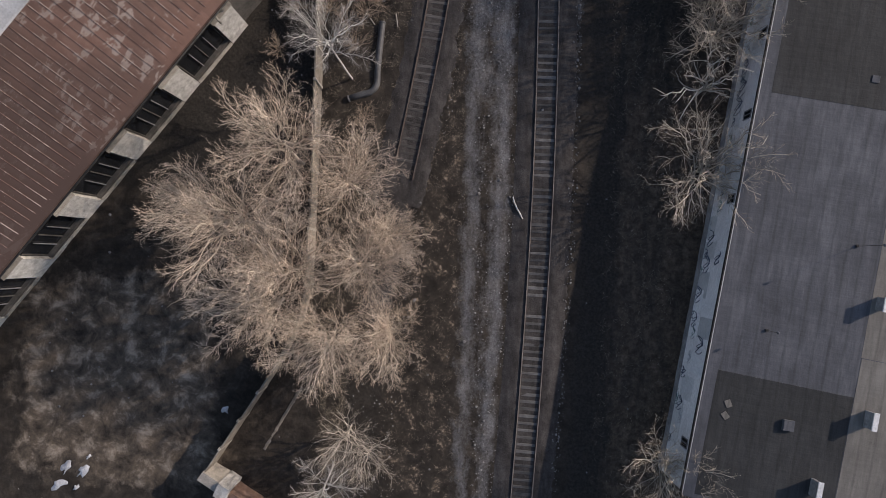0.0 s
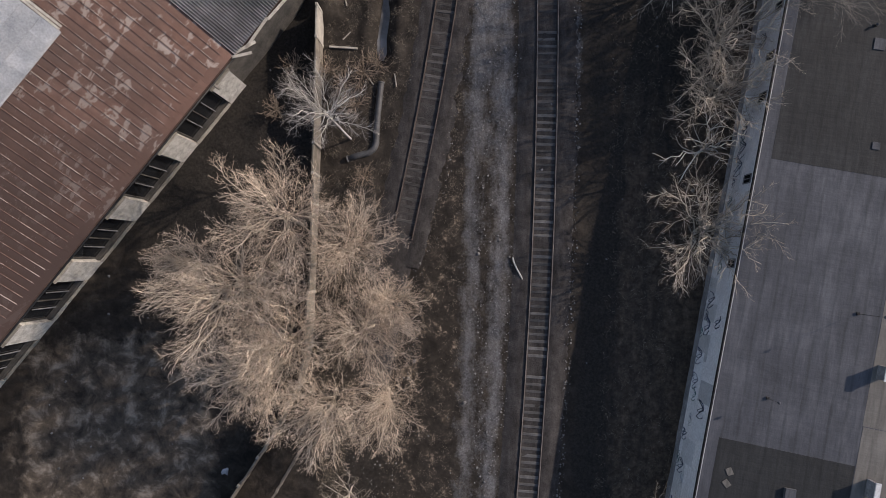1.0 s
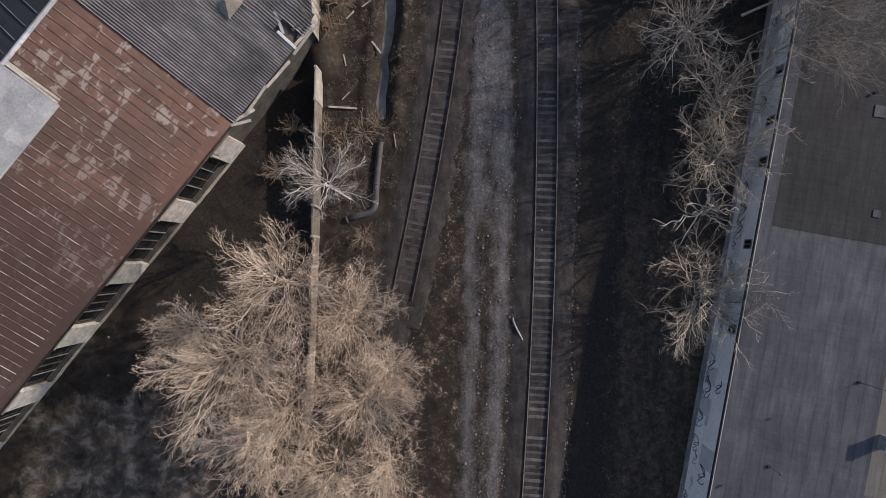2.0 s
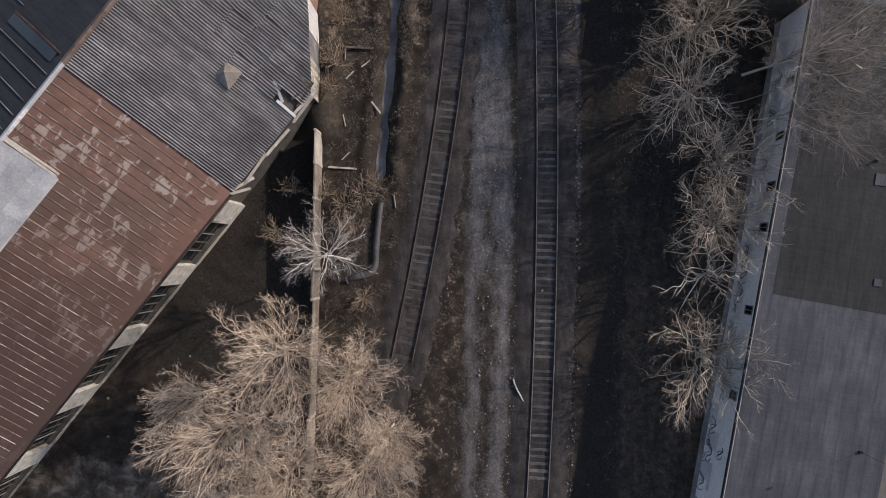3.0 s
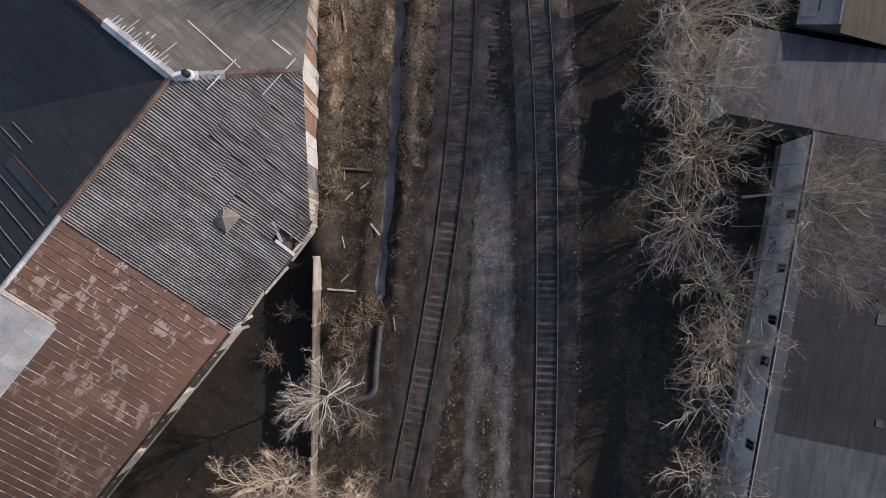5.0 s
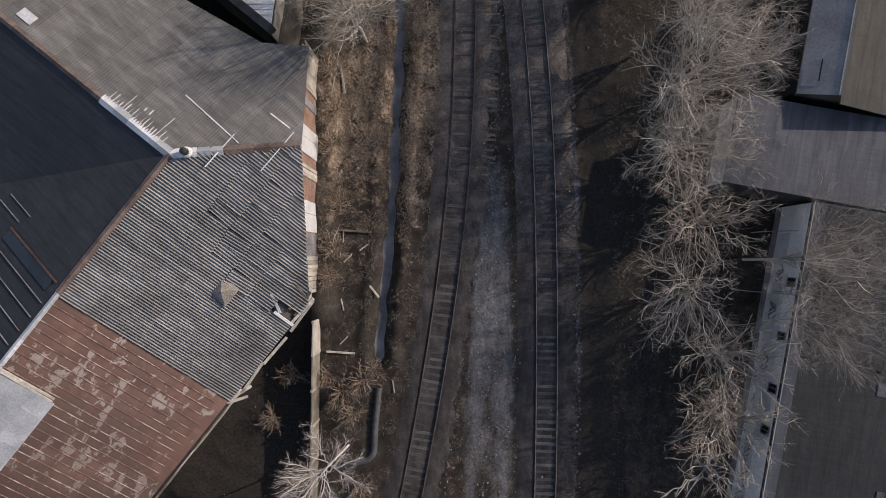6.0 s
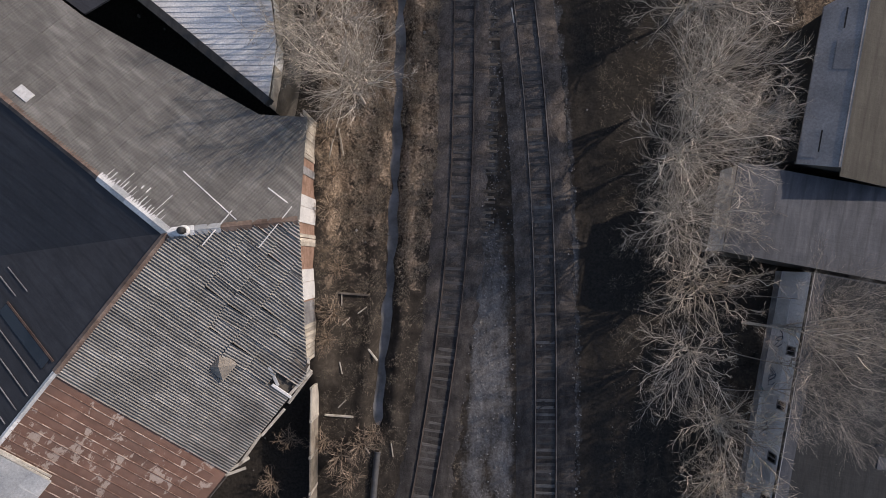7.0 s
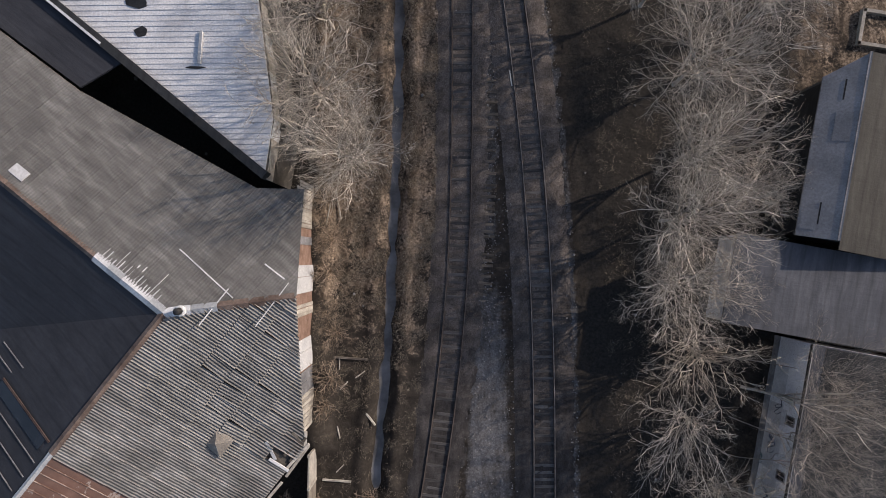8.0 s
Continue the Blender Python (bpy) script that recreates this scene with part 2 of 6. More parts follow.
M = {
    "ground": ground_material(),
    "ballast": ballast_material("track_ballast", (0.056, 0.051, 0.0495), (0.069, 0.063, 0.061), (0.086, 0.079, 0.0765)),
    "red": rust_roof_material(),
    "slate": slate_material("grey_corrugated_slate", (0.17, 0.164, 0.154), (0.25, 0.242, 0.23), (0.39, 0.377, 0.36), (0.14, 0.135, 0.128)),
    "slate_old": slate_material("old_flat_slate", (0.106, 0.1035, 0.1), (0.147, 0.1435, 0.139), (0.212, 0.207, 0.2), (0.102, 0.0995, 0.0975)),
    "white_sheet": weathered("pale_ribbed_sheet", (0.46, 0.465, 0.485), (0.62, 0.625, 0.64), (0.74, 0.74, 0.74), 0.5, 7, 0.6, 0.0, 0.4, 0.1),
    "hall_sheet": weathered("grey_sheet", (0.165, 0.166, 0.175), (0.225, 0.227, 0.237), (0.29, 0.292, 0.302), 0.5, 7, 0.7, 0.0, 0.3, 0.1),
    "zinc": weathered("zinc_sheet", (0.34, 0.35, 0.37), (0.46, 0.47, 0.48), (0.58, 0.58, 0.58), 0.8, 8, 0.5, 0.2, 0.5, 0.12),
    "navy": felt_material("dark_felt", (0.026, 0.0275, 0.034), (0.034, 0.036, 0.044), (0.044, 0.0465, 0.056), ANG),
    "felt": felt_material("grey_felt", (0.056, 0.059, 0.069), (0.081, 0.085, 0.098), (0.114, 0.119, 0.135), -0.175),
    "felt_dark": felt_material("dark_grey_felt", (0.021, 0.022, 0.0235), (0.03, 0.0315, 0.0335), (0.043, 0.0445, 0.047), -0.175),
    "felt_olive": felt_material("olive_felt", (0.034, 0.032, 0.028), (0.048, 0.0455, 0.04), (0.066, 0.063, 0.055), -0.185),
    "felt_beige": felt_material("beige_felt", (0.12, 0.112, 0.102), (0.16, 0.15, 0.137), (0.21, 0.198, 0.18), -0.175),
    "wall_blue": weathered("blue_grey_plaster", (0.66, 0.66, 0.685), (0.76, 0.76, 0.78), (0.83, 0.83, 0.84), 0.5, 8, 0.85, vary=0.0),
    "paint_a": weathered("grey_paint_patch", (0.46, 0.47, 0.49), (0.55, 0.56, 0.58), (0.64, 0.645, 0.66), 0.9, 8, vary=0.15),
    "paint_b": weathered("pale_paint_patch", (0.7, 0.71, 0.75), (0.78, 0.79, 0.82), (0.84, 0.85, 0.87), 0.9, 8, vary=0.12),
    "spray": weathered("blue_black_spray_paint", (0.02, 0.03, 0.06), (0.03, 0.05, 0.10), (0.06, 0.09, 0.16), 2, 8, 0.6, vary=0.2),
    "teal": weathered("green_blue_spray_paint", (0.05, 0.12, 0.13), (0.08, 0.17, 0.18), (0.12, 0.22, 0.23), 2, 8, 0.6, vary=0.2),
    "plinth": weathered("worn_wall_base", (0.13, 0.13, 0.14), (0.2, 0.2, 0.21), (0.3, 0.3, 0.32), 1.0, 8, vary=0.1),
    "plaster": weathered("pale_plaster_pillar", (0.34, 0.33, 0.31), (0.52, 0.505, 0.48), (0.68, 0.665, 0.64), 2.2, 12, 0.9, bump=0.9, vary=0.08),
    "facade": weathered("grimy_facade_wall", (0.05, 0.048, 0.045), (0.085, 0.08, 0.075), (0.13, 0.12, 0.11), 0.9, 8, vary=0.0),
    "fascia": weathered("brown_fascia", (0.07, 0.045, 0.038), (0.10, 0.066, 0.056), (0.14, 0.1, 0.085), 0.8, 8, vary=0.1),
    "concrete": weathered("old_concrete", (0.25, 0.235, 0.21), (0.36, 0.335, 0.3), (0.47, 0.44, 0.4), 1.2, 10, 0.92, bump=0.6),
    "fence_brown": weathered("browned_concrete", (0.13, 0.113, 0.096), (0.2, 0.178, 0.152), (0.29, 0.262, 0.226), 1.2, 10, 0.92, bump=0.6),
    "sleeper": weathered("concrete_sleeper", (0.075, 0.072, 0.071), (0.112, 0.109, 0.108), (0.16, 0.156, 0.154), 1.4, 14, 0.92, vary=0.4),
    "seam": seam_material(),
    "sleeper_old": weathered("weathered_timber_sleeper", (0.055, 0.051, 0.05), (0.085, 0.08, 0.078), (0.125, 0.118, 0.113), 2.0, 12, 0.92, vary=0.35, stretch=(0.4, 3, 1)),
    "sleeper_tan": weathered("dry_tan_sleeper", (0.08, 0.066, 0.054), (0.125, 0.105, 0.086), (0.2, 0.172, 0.142), 2.0, 12, 0.92, vary=0.4, stretch=(0.4, 3, 1)),
    "rail": weathered("rusty_rail_web", (0.04, 0.028, 0.024), (0.065, 0.045, 0.038), (0.1, 0.075, 0.062), 1.2, 9, 0.7, 0.3, 0.4, 0.0),
    "rail_top": weathered("worn_rail_head", (0.15, 0.122, 0.104), (0.22, 0.186, 0.16), (0.34, 0.295, 0.26), 1.5, 9, 0.42, 0.2, 0.5, 0.0),
    "rail_rust": weathered("rusty_rail_head", (0.065, 0.05, 0.043), (0.1, 0.08, 0.067), (0.17, 0.14, 0.118), 1.5, 9, 0.55, 0.1, 0.4, 0.0),
    "boards": weathered("sun_bleached_boards", (0.3, 0.27, 0.23), (0.44, 0.405, 0.355), (0.6, 0.56, 0.5), 1.2, 9, 0.9, vary=0.25, stretch=(2, 2, 0.6)),
    "brick": weathered("red_brick_patch", (0.16, 0.1, 0.078), (0.24, 0.155, 0.12), (0.34, 0.235, 0.19), 1.4, 10, 0.92, vary=0.25),
    "wood_dark": weathered("dark_weathered_timber", (0.07, 0.06, 0.052), (0.12, 0.105, 0.09), (0.2, 0.18, 0.155), 1.4, 9, 0.9, vary=0.25),
    "pipe": weathered("grey_pipe_lagging", (0.07, 0.07, 0.073), (0.105, 0.106, 0.11), (0.16, 0.161, 0.166), 1.2, 8, 0.6, 0.1, 0.4),
    "ridge": weathered("brown_ridge_cap", (0.11, 0.075, 0.062), (0.165, 0.12, 0.1), (0.23, 0.18, 0.155), 1.0, 8, 0.7, vary=0.25),
    "vent": weathered("tan_sheet_vent", (0.2, 0.178, 0.155), (0.28, 0.252, 0.222), (0.36, 0.328, 0.292), 1.2, 9, 0.6, vary=0.1),
    "iron": weathered("dark_iron", (0.02, 0.02, 0.022), (0.04, 0.04, 0.042), (0.07, 0.068, 0.066), 1.5, 9, 0.6, 0.5),
    "snow": weathered("old_snow", (0.3, 0.31, 0.34), (0.46, 0.475, 0.51), (0.62, 0.635, 0.66), 1.2, 9, 0.7, vary=0.0),
    "stone": weathered("pale_stones", (0.16, 0.155, 0.15), (0.28, 0.27, 0.265), (0.45, 0.44, 0.43), 2.0, 12, 0.9, vary=0.4),
    "bleached": weathered("bleached_dead_wood", (0.45, 0.43, 0.39), (0.58, 0.56, 0.52), (0.7, 0.68, 0.64), 2.0, 12, 0.9, vary=0.1),
    "twig": bark_material("pale_twigs", (0.48, 0.385, 0.305), (0.76, 0.63, 0.515)),
    "twig_grey": bark_material("grey_twigs", (0.2, 0.177, 0.155), (0.38, 0.34, 0.3)),
    "bark_pale": bark_material("pale_grey_bark", (0.36, 0.325, 0.285), (0.7, 0.64, 0.57)),
    "bark_tan": bark_material("tan_bark", (0.31, 0.27, 0.22), (0.56, 0.49, 0.41)),
    "bark": bark_material("pale_beige_bark", (0.42, 0.355, 0.29), (0.66, 0.58, 0.485)),
    "twig_tan": bark_material("tan_twigs", (0.25, 0.215, 0.178), (0.45, 0.395, 0.335)),
    "birch": bark_material("white_bark", (0.55, 0.53, 0.5), (0.8, 0.78, 0.74)),
    "twig_pale": bark_material("ashen_twigs", (0.27, 0.245, 0.23), (0.42, 0.39, 0.37)),
    "twig_ash": bark_material("pale_ash_twigs", (0.3, 0.265, 0.225), (0.54, 0.48, 0.415)),
    "twig_haze": bark_material("brownish_fine_twigs", (0.22, 0.192, 0.17), (0.38, 0.34, 0.305)),
    "shrub": bark_material("brown_shrub_stems", (0.24, 0.185, 0.14), (0.4, 0.32, 0.25)),
    "straw": bark_material("dry_grass_blades", (0.12, 0.1, 0.076), (0.28, 0.24, 0.19)),
}
glass = Mat("dark_window_glass", 0.12, 0, 0.5)
M["glass"] = glass.done(glass.ramp(glass.noise(0.8, 3, 0.6, glass.place()), (0.3, (0.008, 0.009, 0.011)), (0.7, (0.022, 0.024, 0.028))))
water = Mat("ditch_water", 0.55, 0, 0.25)
M["water"] = water.done(water.ramp(water.noise(0.5, 4, 0.6, water.place()), (0.35, (0.1, 0.097, 0.095)), (0.65, (0.25, 0.243, 0.24))), water.noise(5.0, 3, 0.6, water.place()), 0.12, 0.02)


# ---- mesh helpers ----
def mesh_of(name, verts, faces, mat, smooth=False):
    me = bpy.data.meshes.new(name)
    me.from_pydata([tuple(v) for v in verts], [], [tuple(f) for f in faces])
    me.materials.append(mat)
    if smooth:
        me.polygons.foreach_set("use_smooth", [True] * len(me.polygons))
    me.update()
    return me


def empty(name, at=(0, 0, 0), **tags):
    ob = new(name)
    ob.location = at
    return tagged(ob, **tags)


def part(name, me, parent, label=""):
    """A mesh in world metres as one part of a thing."""
    ob = new(name, me)
    ob.parent = parent
    if parent.parent is None:
        ob.matrix_parent_inverse = Matrix.Translation(parent.location).inverted()
    return tagged(ob, label)


def piece(name, me, m, parent):
    """One of many alike pieces: shared mesh at the pose m (world)."""
    ob = new(name, me)
    ob.parent = parent
    if parent.parent is None:
        ob.matrix_parent_inverse = Matrix.Translation(parent.location).inverted()
    ob.matrix_basis = m
    return ob


def box_mesh(name, sx, sy, sz, mat, bevel=0.0, base=True):
    """A box about the origin in x and y, from z = 0 up (base) or about 0, with its edges broken by bevel."""
    bm = bmesh.new()
    bmesh.ops.create_cube(bm, size=1)
    for v in bm.verts:
        v.co = Vector((v.co.x * sx, v.co.y * sy, (v.co.z + (0.5 if base else 0)) * sz))
    if bevel:
        bmesh.ops.bevel(bm, geom=bm.edges[:], offset=bevel, segments=1, affect="EDGES")
    me = bpy.data.meshes.new(name)
    bm.to_mesh(me)
    bm.free()
    me.materials.append(mat)
    return me


def prism(name, ring, z0, z1, mat):
    """A prism over a plan ring (anticlockwise); z1 may be a list, one height for each corner."""
    n = len(ring)
    tops = z1 if isinstance(z1, (list, tuple)) else [z1] * n
    verts = [(x, y, z0) for x, y in ring] + [(x, y, z) for (x, y), z in zip(ring, tops)]
    faces = [tuple(range(n))[::-1], tuple(range(n, 2 * n))] + [(i, (i + 1) % n, n + (i + 1) % n, n + i) for i in range(n)]
    return mesh_of(name, verts, faces, mat)


def slab(name, corners, thick, mat):
    """A thin slab under the quad or polygon of 3D corners (anticlockwise from above)."""
    n = len(corners)
    verts = [tuple(c) for c in corners] + [(c[0], c[1], c[2] - thick) for c in corners]
    faces = [tuple(range(n)), tuple(range(n, 2 * n))[::-1]] + [(i, n + i, n + (i + 1) % n, (i + 1) % n) for i in range(n)]
    return mesh_of(name, verts, faces, mat)


def tube(points, radii, sides, verts, faces):
    """Adds a tapered tube along points to verts and faces."""
    base = len(verts)
    up = Vector((0.31, 0.17, 0.93))
    for i, p in enumerate(points):
        d = points[min(i + 1, len(points) - 1)] - points[max(i - 1, 0)]
        a = d.cross(up)
        if a.length < 1e-6:
            a = d.cross(Vector((1, 0, 0)))
        a.normalize()
        b = d.cross(a).normalized()
        for k in range(sides):
            an = 2 * math.pi * k / sides
            verts.append(p + (a * math.cos(an) + b * math.sin(an)) * radii[i])
    for i in range(len(points) - 1):
        for k in range(sides):
            k2 = (k + 1) % sides
            faces.append((base + i * sides + k, base + i * sides + k2, base + (i + 1) * sides + k2, base + (i + 1) * sides + k))
    faces.append(tuple(base + (len(points) - 1) * sides + k for k in range(sides)))


def curve_at(table):
    """A smooth x(y) through a short table of (y, x)."""
    ys, xs = zip(*table)
    fine = np.linspace(ys[0], ys[-1], 400)
    vals = np.interp(fine, ys, xs)
    for _ in range(3):
        pad = np.pad(vals, 12, mode="reflect", reflect_type="odd")
        vals = np.convolve(pad, np.ones(25) / 25, "valid")
    return lambda y: np.interp(y, fine, vals)


# ---- plan ----
main_x = curve_at([(-60, -0.2), (-30, 4.3), (-16.9, 5.5), (-0.6, 6.62), (8, 7.0), (18.4, 7.24), (28, 7.28), (37.6, 7.14), (43, 6.8), (49.4, 6.3), (59, 5.2), (75, 2.8), (110, -4)])
spur_x = curve_at([(-10, -7.0), (3, -4.9), (8.6, -3.64), (15, -2.35), (21.3, -1.25), (26.5, -0.45), (30.2, 0.05), (36.3, 0.62), (40, 0.9), (50, 1.12), (59, 1.17), (80, 1.0), (110, 0.0)])
ditch_x = curve_at([(10, -6.3), (19.4, -5.7), (25, -5.6), (30.2, -4.75), (40.7, -4.3), (49.4, -3.9), (59, -3.75), (80, -3.6), (110, -3.5)])
wall_line = lambda y: 20.62 + 0.187 * (y - 11)  # the long warehouse wall
RC = Vector((-15.4, 20.06, 0))  # where the red and the grey roof meet at the eave
SLOPE, EAVE, HALF = 0.338, 5.45, 11.4
RIDGE = EAVE + SLOPE * HALF
APEX = RC + U * 11.2 - N * HALF
EAST = -9.75  # the roof's cut edge along the railway


def smooth(e0, e1, v):
    t = np.clip((v - e0) / (e1 - e0), 0, 1)
    return t * t * (3 - 2 * t)


def band(v, a, b, soft=0.4):
    return smooth(a - soft, a + soft, v) * (1 - smooth(b - soft, b + soft, v))


def wobble(x, y, scale, seed):
    """Cheap smooth noise from a few turned sines."""
    r = np.random.default_rng(seed)
    out = 0
    for _ in range(7):
        a, ph, f = r.uniform(0, 6.28), r.uniform(0, 6.28), r.uniform(0.5, 1.7) / scale
        out = out + np.sin((x * math.cos(a) + y * math.sin(a)) * f * 6.28 + ph)
    return out / 4


def ground_z(x, y):
    x, y = np.asarray(x, float), np.asarray(y, float)
    x = x + 0.06 * np.sin(y * 1.7) * band(x, -9, -1.5, 0.5)
    near = 1 - smooth(60, 120, np.hypot(x, y - 20))
    rough = 0.05 * wobble(x, y, 3.1, 1) + 0.035 * wobble(x, y, 1.3, 2)
    mx, sx, dx = main_x(y), spur_x(y), ditch_x(y)
    calm = np.maximum(band(x, mx - 2.6, mx + 2.6, 0.6), band(x, sx - 1.6, sx + 1.6, 0.5))
    z = rough * (1 - calm) * near
    z = z - 0.06 * calm * near
    open_ditch = smooth(19.5, 23, y)
    z = z - near * open_ditch * (0.8 + 0.12 * np.sin(y * 0.9) + 0.1 * np.sin(y * 2.3 + 1)) * np.exp(-(((x - dx) / 0.52) ** 2)) + near * open_ditch * 0.22 * (np.exp(-(((x - dx - 1.25) / 0.45) ** 2)) + np.exp(-(((x - dx + 1.2) / 0.45) ** 2)))
    z = z - near * 0.16 * np.exp(-(((x - mx - 3.6) / 0.9) ** 2))
    z = z + (1.25 + 0.25 * np.sin(y * 0.8) + 0.15 * np.sin(y * 2.1)) * (1 - smooth(-10.1, -8.3, x)) * smooth(-12.5, -10.4, x) * smooth(23.5, 26.5, y) * (1 - smooth(44, 46, y))
    return z


# ---- ground ----
def axis(lo, hi, step, reach):
    inner = np.arange(lo, hi + step / 2, step)
    far = np.array([2, 6, 14, 30, 60, 130, 300, 700, 1500]) * reach / 1500
    return np.concatenate([lo - far[::-1], inner, hi + far])


def build_ground():
    xs, ys = axis(-37, 35, 0.25, 1800), axis(-22, 64, 0.25, 1800)
    gx, gy = np.meshgrid(xs, ys)
    gz = ground_z(gx, gy)
    verts = np.stack([gx, gy, gz], -1).reshape(-1, 3)
    w, h = len(xs), len(ys)
    i = (np.arange(h - 1)[:, None] * w + np.arange(w - 1)).ravel()
    faces = np.stack([i, i + 1, i + w + 1, i + w], 1)
    me = bpy.data.meshes.new("ground")
    me.from_pydata(verts.tolist(), [], faces.tolist())
    me.polygons.foreach_set("use_smooth", [True] * len(me.polygons))
    x, y = verts[:, 0], verts[:, 1]
    mx, sx, dx = main_x(y), spur_x(y), ditch_x(y)
    x = x + 0.22 * wobble(x, y, 2.2, 5) + 0.14 * wobble(x, y, 0.8, 6)
    gl, gr = 0.55 + 0.025 * (y - 5) + 0.5 * smooth(20, 34, y), mx - 2.4 - 0.3 * smooth(20, 34, y)
    fade = 1 - smooth(30, 39, y)
    gravel = band(x, gl, gr, 0.8) * (0.85 - 0.5 * np.exp(-(((x - (gl + gr) / 2 - 0.1) / 0.5) ** 2)) * (1 - smooth(12, 26, y))) * (0.42 + 0.43 * fade) * (1 - 0.18 * (1 - smooth(12, 26, y)) * (1 - smooth((gl + gr) / 2 - 0.5, (gl + gr) / 2 + 0.5, x)))
    gravel = np.maximum(gravel, 0.55 * band(x, mx + 1.6, mx + 2.7, 0.25) * smooth(8, 24, y))
    gravel = np.maximum(gravel, 0.5 * band(x, sx + 0.9, sx + 2.8, 0.4) * smooth(38, 42, y))
    # sooty strips along the tracks; the band east of them widened as painted shade
    soot_shade = 0.85 * band(x, mx + 2.9, mx + 6.4, 0.9) + 0.55 * band(x, mx - 2.6, mx + 1.6, 0.3) + 0.5 * band(x, sx - 1.5, sx + 1.5, 0.3) * (1 - smooth(20, 40, y))
    # darker along the foot of the warehouse wall
    soot_shade = np.maximum(soot_shade, 0.4 * band(x, wall_line(y) - 2.6, wall_line(y) + 1, 1.0))
    # yard between factory and fence: its deep shadow painted as dark soil
    soot_shade = np.maximum(soot_shade, 1.0 * (1 - smooth(-11.2, -10.4, x)) * smooth(4, 10, y))
    # shade of trees and warehouse painted over the ground east of the track
    soot_shade = np.maximum(soot_shade, (0.45 + 0.48 * smooth(10, 24, y)) * band(x, mx + 3.0, wall_line(y) - 2, 1.0))
    corridor = band(x, -10.2, sx - 1.3, 0.6)
    straw = corridor * (0.14 + 0.48 * smooth(24, 42, y)) + 0.35 * band(x, sx + 1.2, gl, 0.3) * (1 - smooth(28, 36, y))
    straw = np.maximum(straw, (0.3 + 0.45 * smooth(28, 38, y)) * band(x, dx + 0.7, dx + 2.0, 0.3) * smooth(22, 26, y))
    straw = np.maximum(straw, (0.2 + 0.3 * smooth(28, 38, y)) * band(x, dx - 2.4, dx - 0.7, 0.3) * smooth(22, 26, y))
    straw = np.maximum(straw, 0.1 * band(x, mx + 4.6, 60, 0.8) * (1 - band(x, wall_line(y) - 5.0, wall_line(y) + 1, 1.2)))
    straw = np.maximum(straw, 0.6 * band(x, 20, 90, 1.5) * smooth(49, 53, y))
    yard = (1 - smooth(-11.5, -10.5, x)) * (1 - smooth(8, 14, y))
    pale = yard * (0.1 + 0.72 * band(x, -34, -18, 3) * band(y, -16, 0, 2.5))
    # litter fades northwards so that sunlit ground stays as dark as shaded
    litter = (0.85 - 0.75 * smooth(16, 36, y) + 0.12 * wobble(x, y, 6.0, 21)) * band(x, mx + 4.6, wall_line(y) + 3, 1.6)
    for name, values in (("gravel", gravel), ("soot_shade", soot_shade), ("straw", straw), ("pale", pale), ("litter", litter)):
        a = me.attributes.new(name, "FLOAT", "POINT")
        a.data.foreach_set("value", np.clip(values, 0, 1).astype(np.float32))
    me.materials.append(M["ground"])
    return tagged(new("ground", me), "bare dark soil with dry grass, cinders and gravel", "ground", kind="structure")


build_ground()


# ---- railway ----
RAIL_TOP = 0.2


def along(fx, y):
    x = float(fx(y))
    d = (float(fx(y + 0.5)) - float(fx(y - 0.5)))
    return x, math.atan2(-d, 1.0)  # place and turn about z


def swept(name, fx, y0, y1, step, profile, mat, jitter=0.0, smooth_it=True):
    """A profile of (offset, height) carried along x = fx(y)."""
    ys = np.arange(y0, y1 + 1e-6, step)
    verts, faces, n = [], [], len(profile)
    for j, y in enumerate(ys):
        x, turn = along(fx, y)
        c, s = math.cos(turn), math.sin(turn)
        for o, z in profile:
            wob = nrng.normal(0, jitter) if jitter else 0
            verts.append((x + (o + wob * 2) * c, y + (o + wob * 2) * s, z + wob))
    for j in range(len(ys) - 1):
        for k in range(n - 1):
            a = j * n + k
            faces.append((a, a + 1, a + n + 1, a + n))
    return mesh_of(name, verts, faces, mat, smooth_it)


